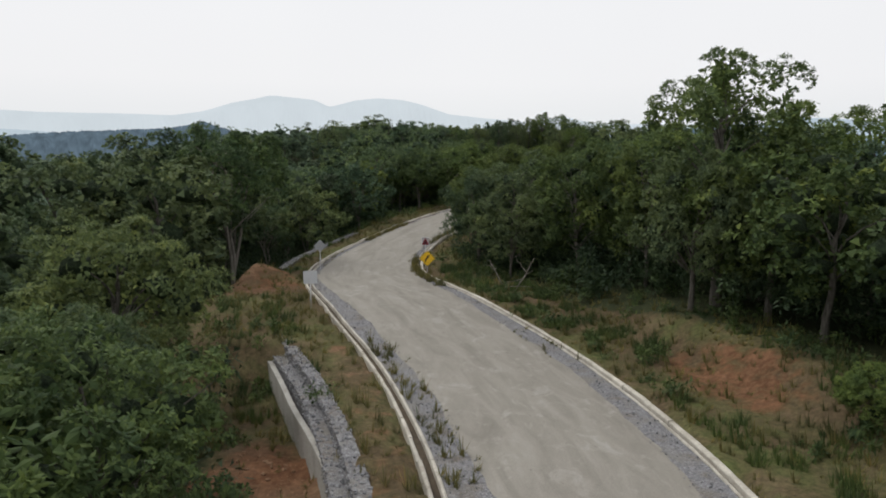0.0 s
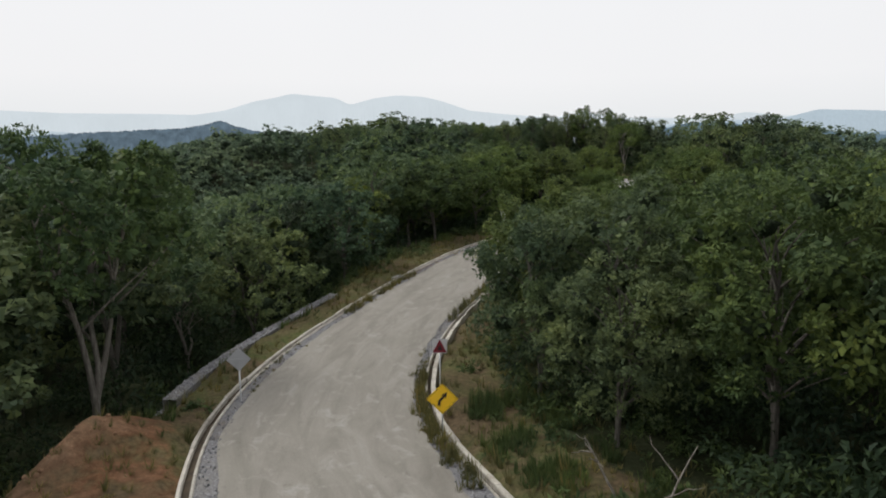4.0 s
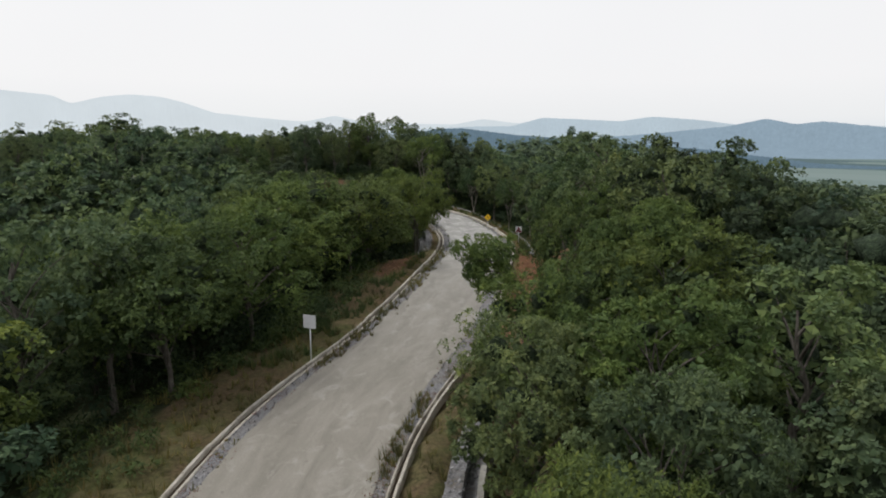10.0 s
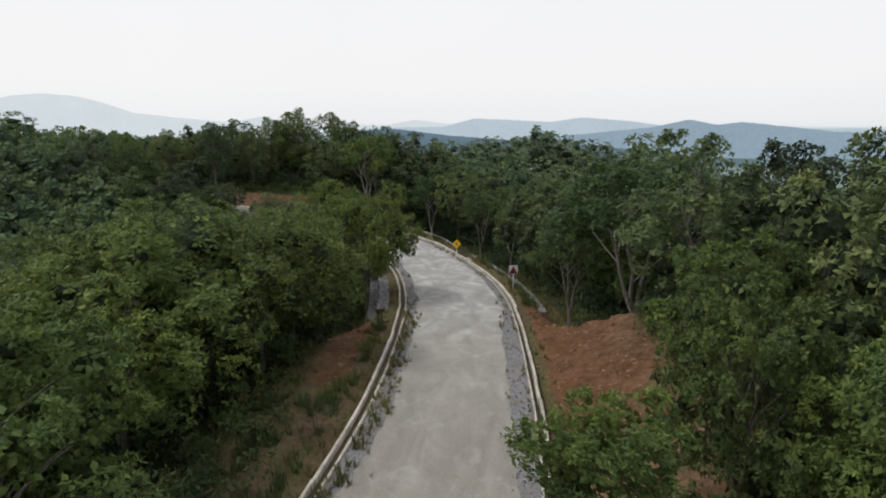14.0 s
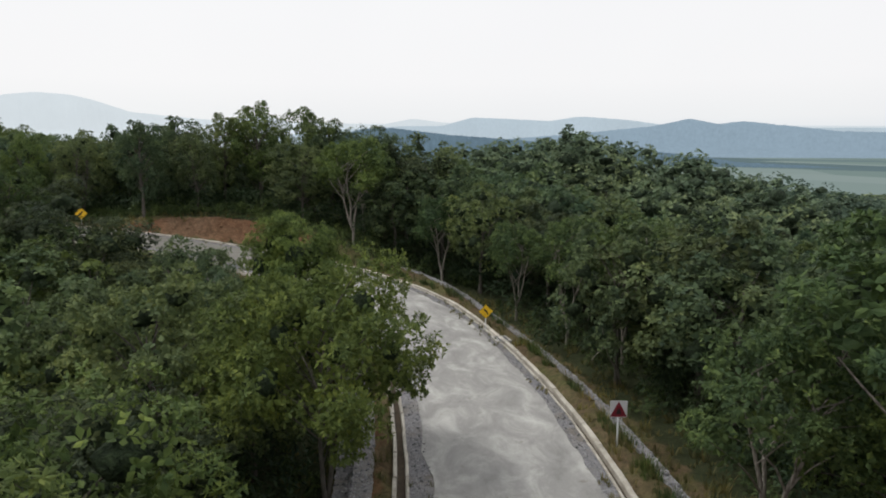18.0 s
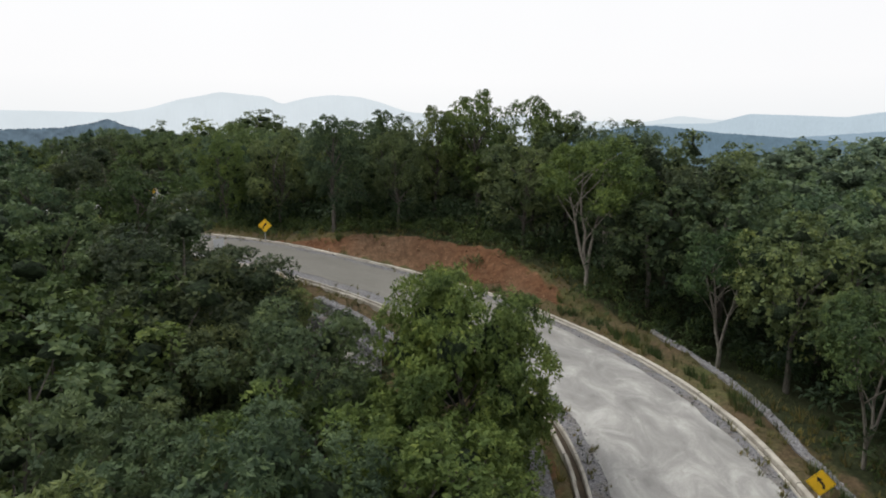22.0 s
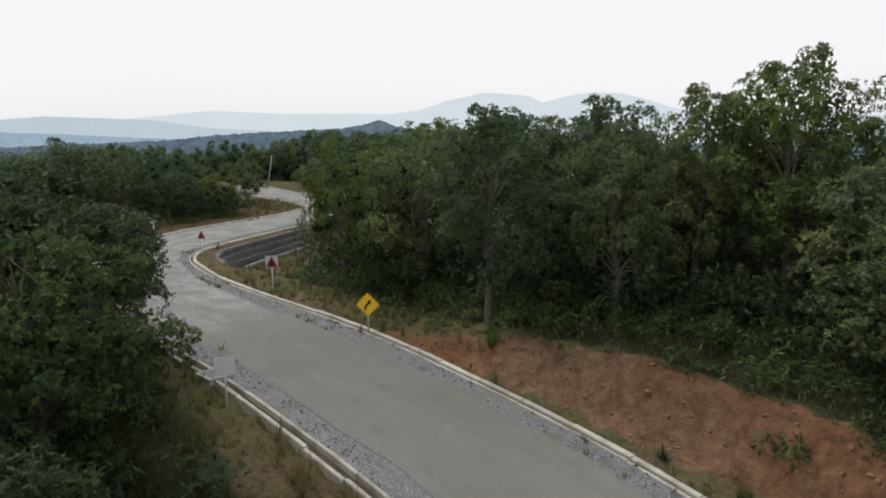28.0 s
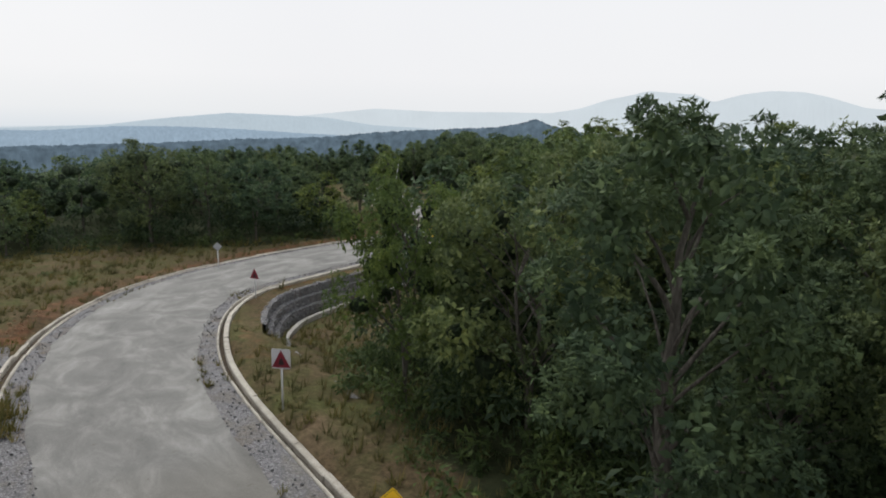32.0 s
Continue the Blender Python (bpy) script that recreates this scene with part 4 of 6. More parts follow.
def ridge(name, radius, outline, centre, rough, mat, label, cat="mountain", base=-70, front=0.8, step=0.25, seed=1):
    """A ridge all along an arc, from pairs of azimuth (degrees to the left of +y) and elevation of its crest."""
    r = np.random.RandomState(seed)
    o = np.array(sorted(outline))
    az = np.arange(o[0, 0], o[-1, 0], step)
    # soften the corners of the outline, then roughen it
    el = np.interp(az, o[:, 0], o[:, 1])
    k = np.ones(3) / 3
    el = np.convolve(np.pad(el, 1, "edge"), k, "valid")
    el = el + rough * (0.5 * waves(az * 10, 0 * az, 14, seed) + 0.5 * waves(az * 10, 0 * az, 5, seed + 1) + 0.35 * r.normal(0, 1, len(az)))
    a = np.radians(az)
    rows = []
    for f, g in ((front, 0.0), (0.86 + 0.14 * front, 0.45), (0.98, 0.86), (1.0, 1.0), (1.06, 0.5), (1.12, 0.0)):
        wob = 1 + 0.012 * waves(az * 10, 0 * az, 9, seed + 5 + int(100 * f))
        top = centre[2] + radius * np.tan(np.radians(el))
        rr = radius * f * (wob if 0 < g < 1 else 1)
        rows.append(np.stack([centre[0] - np.sin(a) * rr, centre[1] + np.cos(a) * rr, base + (top - base) * g], -1))
    v = np.stack(rows, 1)
    ob = new(name, mesh_of(name, v.reshape(-1, 3), grid_faces(len(az), len(rows)), mat, True))
    return tagged(ob, label, cat, kind="structure")


EYE = (8.0, 80.0, 12.0)
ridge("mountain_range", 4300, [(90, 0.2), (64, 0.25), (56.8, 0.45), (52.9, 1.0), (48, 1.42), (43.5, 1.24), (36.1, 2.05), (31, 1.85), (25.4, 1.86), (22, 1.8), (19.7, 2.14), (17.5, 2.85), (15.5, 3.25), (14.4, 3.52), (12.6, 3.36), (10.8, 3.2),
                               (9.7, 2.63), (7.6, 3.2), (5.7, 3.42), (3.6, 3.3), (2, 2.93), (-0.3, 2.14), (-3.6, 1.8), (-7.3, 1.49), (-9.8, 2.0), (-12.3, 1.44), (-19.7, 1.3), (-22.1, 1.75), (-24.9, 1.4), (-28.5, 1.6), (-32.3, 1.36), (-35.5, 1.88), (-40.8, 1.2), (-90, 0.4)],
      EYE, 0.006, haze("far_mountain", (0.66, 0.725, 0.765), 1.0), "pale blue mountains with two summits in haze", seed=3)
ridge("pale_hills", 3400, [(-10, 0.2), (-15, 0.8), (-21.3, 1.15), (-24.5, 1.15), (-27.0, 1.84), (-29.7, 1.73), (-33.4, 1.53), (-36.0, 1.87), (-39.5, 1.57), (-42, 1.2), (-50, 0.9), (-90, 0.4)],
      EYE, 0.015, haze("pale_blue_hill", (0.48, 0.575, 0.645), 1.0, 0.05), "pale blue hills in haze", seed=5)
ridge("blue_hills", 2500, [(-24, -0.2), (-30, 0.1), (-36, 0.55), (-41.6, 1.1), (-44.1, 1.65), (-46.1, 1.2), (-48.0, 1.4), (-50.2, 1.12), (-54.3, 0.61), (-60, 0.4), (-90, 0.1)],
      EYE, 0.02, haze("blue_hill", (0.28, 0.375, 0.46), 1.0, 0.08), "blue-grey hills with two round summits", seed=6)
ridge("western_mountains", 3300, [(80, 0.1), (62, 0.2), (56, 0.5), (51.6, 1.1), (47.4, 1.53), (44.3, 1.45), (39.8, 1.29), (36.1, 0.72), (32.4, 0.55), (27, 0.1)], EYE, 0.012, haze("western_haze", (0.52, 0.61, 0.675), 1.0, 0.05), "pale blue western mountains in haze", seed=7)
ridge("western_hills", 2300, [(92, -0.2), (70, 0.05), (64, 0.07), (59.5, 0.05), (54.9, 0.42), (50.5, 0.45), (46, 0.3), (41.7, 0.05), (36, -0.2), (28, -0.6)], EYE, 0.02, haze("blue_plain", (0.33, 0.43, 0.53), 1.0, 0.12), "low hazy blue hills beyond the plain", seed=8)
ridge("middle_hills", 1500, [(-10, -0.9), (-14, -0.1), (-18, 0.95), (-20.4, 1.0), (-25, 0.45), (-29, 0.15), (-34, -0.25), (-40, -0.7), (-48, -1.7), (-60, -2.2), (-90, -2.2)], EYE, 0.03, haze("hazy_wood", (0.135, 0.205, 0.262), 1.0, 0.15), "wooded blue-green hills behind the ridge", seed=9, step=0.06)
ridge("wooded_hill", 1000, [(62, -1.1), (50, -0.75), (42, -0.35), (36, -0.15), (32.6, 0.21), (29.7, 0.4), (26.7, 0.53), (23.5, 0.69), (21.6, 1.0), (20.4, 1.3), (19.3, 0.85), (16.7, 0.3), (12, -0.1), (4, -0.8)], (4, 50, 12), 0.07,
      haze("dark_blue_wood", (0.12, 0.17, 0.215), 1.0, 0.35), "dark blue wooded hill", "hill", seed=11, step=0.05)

# the hazy plain far below the ridge, its haze painted as glow
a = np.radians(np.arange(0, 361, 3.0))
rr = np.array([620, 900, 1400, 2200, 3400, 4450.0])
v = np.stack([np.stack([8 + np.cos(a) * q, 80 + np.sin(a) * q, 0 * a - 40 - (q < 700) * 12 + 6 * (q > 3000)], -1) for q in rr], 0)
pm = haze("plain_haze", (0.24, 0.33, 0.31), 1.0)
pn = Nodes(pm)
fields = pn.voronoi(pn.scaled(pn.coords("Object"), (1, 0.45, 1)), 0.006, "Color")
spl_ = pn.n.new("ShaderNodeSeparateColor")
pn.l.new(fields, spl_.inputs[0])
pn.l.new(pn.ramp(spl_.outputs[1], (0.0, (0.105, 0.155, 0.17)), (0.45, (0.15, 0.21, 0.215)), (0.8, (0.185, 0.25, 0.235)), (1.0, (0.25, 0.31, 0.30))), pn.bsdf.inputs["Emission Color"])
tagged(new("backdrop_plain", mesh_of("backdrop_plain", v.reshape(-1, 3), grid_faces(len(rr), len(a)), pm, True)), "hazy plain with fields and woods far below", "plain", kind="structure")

# long pale greenhouses on the plain
for az_, dist, wide_ in ((62.6, 1450, 55), (60.0, 1380, 95), (58.3, 1400, 70)):
    gxy = (8 - math.sin(radians(az_)) * dist, 80 + math.cos(radians(az_)) * dist)
    house = tagged(new("greenhouse"), "long pale greenhouse far off on the plain", "greenhouse", "greenhouses")
    house.matrix_basis = pose(gxy[0], gxy[1], -40.5, 0, 0, az_)
    part("roof", mesh_of("roof", [(sx * wide_ / 2, sy, sz) for sx in (-1, 1) for sy, sz in ((-9, 3.5), (-4.5, 7), (0, 3.5), (4.5, 7), (9, 3.5))], np.array([[i, i + 5, i + 6, i + 1] for i in range(4)]), WHITE), house)
    part("wall", box_mesh("wall", (wide_, 18, 5.2), CONCRETE, 0, (0, 0, 0.9)), house)

# ------------------------------------------------------------ trees


def unit(v):
    return v / (np.linalg.norm(v, axis=-1, keepdims=True) + 1e-9)


def rosettes(r, tips, axes, n, leaf, slender, droop, folded):
    """n leaves round each twig's end, spread like a star about the twig's axis."""
    m = len(tips)
    side = unit(np.cross(axes, unit(r.normal(0, 1, (m, 3)))))
    other = np.cross(axes, side)
    turn = (2 * np.pi * np.arange(n) / n)[None] + r.uniform(0, 6.28, (m, 1)) + r.normal(0, 0.3, (m, n))
    spread = np.cos(turn)[..., None] * side[:, None] + np.sin(turn)[..., None] * other[:, None]
    ax = np.repeat(axes, n, 0)
    a = 0.5 * ax + spread.reshape(-1, 3) + r.normal(0, 0.22, (m * n, 3))
    a[:, 2] -= droop
    a = unit(a)
    b = unit(np.cross(a, ax + [0, 0, 0.35] + r.normal(0, 0.3, (m * n, 3))))
    c = np.cross(b, a)
    base = np.repeat(tips, n, 0) + r.normal(0, 0.12 * leaf, (m * n, 3))
    l = (leaf * r.uniform(0.65, 1.25, m * n))[:, None]
    w = l * slender * 0.5
    if folded:
        v = np.stack([base, base + a * l * 0.5 + b * w - c * w * 0.25, base + a * l, base + a * l * 0.5 - b * w - c * w * 0.25], 1)
    else:
        v = np.stack([base, base + a * l * 0.8 + b * w * 1.25, base + a * l * 0.8 - b * w * 1.25], 1)
    k = v.shape[1]
    return v.reshape(-1, 3), np.arange(k * m * n).reshape(-1, k)


def tree_shape(seed, height, radius, low, lobes, clumps, twigs, leaves, leaf, branches, airy=0.0, lean=0.04, forks=1, sides=6, heart=0.0, folded=False, slender=0.42, skirt=0.0, droop=0.2, fill=14, spread=0.1):
    """Arrays of a broadleaf tree at the origin: wood (verts, quads), leaves (verts, faces) and the dense hearts of its lobes."""
    r = np.random.RandomState(seed)
    mid, zr = height * (low + 1) / 2, height * (1 - low) / 2
    # lobes of the crown, spread evenly round it, each one a limb's end
    i = np.arange(lobes) + 0.5
    up = 1 - (1.55 + 0.3 * (skirt > 0)) * i / lobes
    az = 2.39996 * i + r.uniform(0, 6.28) + r.normal(0, 0.3, lobes)
    flat = np.sqrt(np.clip(1 - up * up, 0, 1))
    flat = np.maximum(np.where(up < 0, np.maximum(flat, skirt), flat), 0.4)
    d = np.stack([flat * np.cos(az), flat * np.sin(az), up], -1)
    rl = radius * r.uniform(0.27, 0.46, lobes) * (1 - 0.2 * airy)
    reach = r.uniform(0.55, 0.86, lobes)[:, None] * (1 + 0.14 * np.sin(2 * az + r.uniform(0, 6.28)))[:, None]
    c = d * reach * [radius, radius, zr]
    bend = r.normal(0, lean, 2) * height
    c[:, 2] += mid - 0.1 * zr
    c[:, :2] += bend * (c[:, 2:3] / height) ** 1.5
    # tufts on the outer and upper side of each lobe
    n = lobes * clumps
    dd = unit(r.normal(0, 1, (n, 3)) + 1.0 * np.repeat(d, clumps, 0) + [0, 0, 0.5])
    rr_ = np.repeat(rl, clumps)[:, None]
    k = np.repeat(c, clumps, 0) + dd * rr_ * r.uniform(0.7, 1.12, (n, 1)) * [1, 1, 0.85]
    rk = rr_ * r.uniform(0.24, 0.46, (n, 1))
    # trunk and limbs
    base_r = (0.0155 if forks == 1 else 0.012) * height + 0.02
    lines = []
    zs = np.linspace(0, 0.78, 7) * height
    for f in range(forks):
        sway = r.normal(0, 0.035 * height, (7, 2)) * (np.arange(7)[:, None] / 6)
        way = 2 * np.pi * f / forks + r.normal(0, 0.4)
        fork = (r.uniform(0.8, 1.3) * spread * height * np.array([math.cos(way), math.sin(way)]) if forks > 1 else np.zeros(2)) * (np.clip(np.arange(7)[:, None] - 1, 0, 6) / 5) ** 1.1
        trunk = np.concatenate([bend * (zs[:, None] / height) ** 1.5 + 0.6 * sway + fork, zs[:, None]], 1)
        trunk[0] -= [0, 0, 0.35]
        lines.append((trunk, base_r * np.array([1.35, 1.0, 0.88, 0.75, 0.6, 0.42, 0.2]) * (0.8 if forks > 1 else 1)))
    ends = np.vstack([c, k[r.permutation(n)]])[:branches]
    for e_ in ends:
        tr = lines[r.randint(forks)][0]
        z0 = np.clip(e_[2] - 0.55 * np.hypot(*e_[:2]) - 0.1 * height, 0.22 * height, 0.74 * height)
        a = np.array([np.interp(z0, tr[:, 2], tr[:, j]) for j in range(3)])
        t = np.linspace(0, 1, 5)[:, None]
        bow = np.array([0, 0, 0.10 * np.linalg.norm(e_ - a)]) + r.normal(0, 0.05, 3) * radius
        p = a * (1 - t) + e_ * t + bow * 4 * t * (1 - t) * (1 - 0.5 * t)
        br = base_r * r.uniform(0.2, 0.4)
        lines.append((p, br * np.array([1.0, 0.8, 0.62, 0.42, 0.14])))
    wood = tubes(lines, sides)
    # stars of leaves over the outside of each tuft, and larger, sparser leaves inside the lobes
    m = n * twigs
    td = unit(r.normal(0, 1, (m, 3)) + 0.7 * np.repeat(dd, twigs, 0) + [0, 0, 0.75])
    tip = np.repeat(k, twigs, 0) + td * np.repeat(rk, twigs, 0) * r.uniform(0.55, 1.1, (m, 1)) * [1, 1, 0.8]
    quads = rosettes(r, tip, td, leaves, leaf, slender, droop, folded)
    fn = fill * lobes
    fd = unit(r.normal(0, 1, (fn, 3)))
    fb = np.repeat(c, fill, 0) + fd * np.repeat(rl, fill)[:, None] * r.uniform(0.3, 0.85, (fn, 1))
    inner = rosettes(r, fb, fd, 3, leaf * 1.6, 0.6, 0.1, folded)
    tallest = height / np.percentile(quads[0][:, 2], 99.6)
    for arr in (wood[0], quads[0], inner[0], c):
        arr[:, 2] *= tallest
    lv_, lf_ = np.vstack([quads[0], inner[0]]), np.vstack([quads[1], inner[1] + len(quads[0])])
    iv, jf = stone_shape()
    if not heart:
        return wood, (lv_, lf_), (np.zeros((0, 3)), np.zeros((0, 3), int))
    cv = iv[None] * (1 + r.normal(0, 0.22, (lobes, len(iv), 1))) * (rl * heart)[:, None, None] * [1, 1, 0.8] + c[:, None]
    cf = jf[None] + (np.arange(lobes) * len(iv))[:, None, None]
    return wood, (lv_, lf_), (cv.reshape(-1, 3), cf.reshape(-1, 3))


def crown_arrays(leaves_, hearts):
    return np.vstack([leaves_[0], hearts[0]]), [leaves_[1], hearts[1] + len(leaves_[0])]


def tree_meshes(seed, mat, skin=BARK, **kw):
    (wv, wf), lv, hv = tree_shape(seed, **kw)
    v, f = crown_arrays(lv, hv)
    return mesh_of("trunk", wv, wf, skin, True), mesh_of("crown", v, f, [mat, CORE_SHADE], (False, True), (0, 1))


NEAR = dict(twigs=16, leaves=6, leaf=0.17, folded=True, slender=0.38, fill=66)
FAR = dict(clumps=8, twigs=9, leaves=5, leaf=0.24, fill=16, sides=5, slender=0.5)
KINDS = {
    "round": tree_meshes(1, LEAF, height=9.0, radius=3.6, low=0.16, lobes=19, clumps=9, branches=30, skirt=0.7, heart=0.34, **NEAR),
    "round_b": tree_meshes(2, LEAF_WARM, height=9.0, radius=3.5, low=0.2, lobes=18, clumps=9, branches=28, forks=2, skirt=0.65, heart=0.34, **NEAR),
    "dome": tree_meshes(8, LEAF_WARM, height=9.0, radius=4.0, low=0.34, lobes=20, clumps=9, branches=30, forks=2, skirt=0.85, heart=0.34, **NEAR),
    "parasol": tree_meshes(16, LEAF_WARM, height=9.0, radius=3.9, low=0.5, lobes=22, clumps=10, branches=30, forks=2, skirt=0.3, droop=0.05, heart=0.26, **{**NEAR, "twigs": 18}),
    "compact": tree_meshes(9, LEAF_LIGHT, height=9.0, radius=3.5, low=0.14, lobes=26, clumps=11, branches=30, skirt=0.8, heart=0.5, **{**NEAR, "twigs": 22, "leaf": 0.16, "fill": 120}),
    "dark": tree_meshes(6, LEAF_DARK, height=9.0, radius=3.6, low=0.05, lobes=26, clumps=10, branches=26, skirt=0.85, heart=0.5, **{**NEAR, "twigs": 16}),
    "tall": tree_meshes(3, LEAF, height=12.0, radius=3.2, low=0.18, lobes=22, clumps=8, branches=22, airy=0.5, skirt=0.6, **NEAR),
    "slim": tree_meshes(4, LEAF, PALE_BARK, height=9.0, radius=3.0, low=0.44, lobes=13, clumps=8, branches=18, airy=0.3, forks=3, spread=0.16, **NEAR),
    "bough": tree_meshes(21, LEAF_LIGHT, height=9.0, radius=2.2, low=0.55, lobes=11, clumps=8, branches=16, airy=0.2, **NEAR),
    "mid_a": tree_meshes(11, LEAF_BACK, height=9.0, radius=3.4, low=0.2, lobes=14, branches=8, skirt=0.6, heart=0.42, **FAR),
    "mid_b": tree_meshes(12, LEAF_BACK, height=9.0, radius=3.1, low=0.24, lobes=13, branches=9, forks=2, skirt=0.6, heart=0.42, **FAR),
    "mid_c": tree_meshes(13, LEAF_WARM, height=9.0, radius=3.6, low=0.2, lobes=15, branches=8, skirt=0.7, heart=0.42, **FAR),
    "mid_d": tree_meshes(14, LEAF_BACK, height=11.0, radius=3.0, low=0.3, lobes=13, branches=12, airy=0.4, **FAR),
    "mid_e": tree_meshes(15, LEAF_BACK, PALE_BARK, height=8.0, radius=2.7, low=0.4, lobes=10, branches=12, airy=0.3, forks=3, spread=0.14, **FAR),
}
for kind, like, leafage in (("mid_dark", "mid_a", LEAF_DARK), ("light", "round_b", LEAF_LIGHT), ("light_dome", "dome", LEAF_LIGHT), ("deep", "round", LEAF_DEEP), ("deep_b", "round_b", LEAF_DEEP), ("deep_tall", "tall", LEAF_DEEP), ("mid_deep", "mid_a", LEAF_DEEP), ("mid_deep_b", "mid_b", LEAF_DEEP)):
    trunk, crown = KINDS[like]
    crown = crown.copy()
    crown.materials[0] = leafage
    KINDS[kind] = (trunk, crown)
NATURAL = {"mid_dark": 9.0, "mid_deep": 9.0, "mid_deep_b": 9.0, "deep": 9.0, "deep_b": 9.0, "deep_tall": 12.0, "compact": 9.0, "bough": 9.0, "parasol": 9.0, "light": 9.0, "light_dome": 9.0, "dome": 9.0, "dark": 9.0, "round": 9.0, "round_b": 9.0, "tall": 12.0, "slim": 9.0, "mid_a": 9.0, "mid_b": 9.0, "mid_c": 9.0, "mid_d": 11.0, "mid_e": 8.0}
LABELS = {
    "parasol": "spreading tree with a high flat crown",
    "dome": "spreading tree with a wide light green crown",
    "light": "broad tree with fresh yellow-green leaves", "light_dome": "spreading tree with a yellow-green crown",
    "dark": "broad tree with very dark leaves", "mid_dark": "dark-leaved tree in the wood", "mid_deep": "deep green broadleaf tree in the wood", "mid_deep_b": "deep green tree with a forked trunk in the wood", "deep": "broad deep green tree with a dense crown", "deep_b": "deep green tree with a forked trunk", "deep_tall": "tall dark tree with an uneven open crown", "compact": "compact tree with a dense fresh green crown",
    "round": "broad green deciduous tree with a dense round crown", "round_b": "broad tree with yellowish green leaves and forked trunk", "tall": "tall tree with a thin airy crown",
    "slim": "slender tree with pale forked trunk and light leaves", "mid_a": "green broadleaf tree in the wood", "mid_b": "green broadleaf tree with a forked trunk in the wood",
    "mid_c": "spreading broadleaf tree with light green leaves", "mid_d": "tall airy tree above the wood's edge", "mid_e": "small slender tree with a bare forked trunk",
}
planted = []


def tree(kind, x, y, height, turn=0.0, wide=1.0, top=None, label="", tilt=0.0):
    """A tree of that kind; top gives the height of its crown's top in the world instead of its own height."""
    z = float(ground_z(x, y)[0])
    if top is not None:
        height = top - z
    k = height / NATURAL[kind]
    trunk, crown = KINDS[kind]
    th = tagged(new("tree"), label or LABELS[kind], "tree", "trees of the wood")
    th.matrix_basis = pose(x, y, z - 0.05) @ Matrix.Rotation(radians(tilt), 4, "Y") @ Matrix.Rotation(radians(turn), 4, "Z") @ Matrix.Diagonal((k * wide, k * wide, k, 1))
    part("trunk", trunk, th)
    part("crown", crown, th)
    planted.append((x, y))
    return th


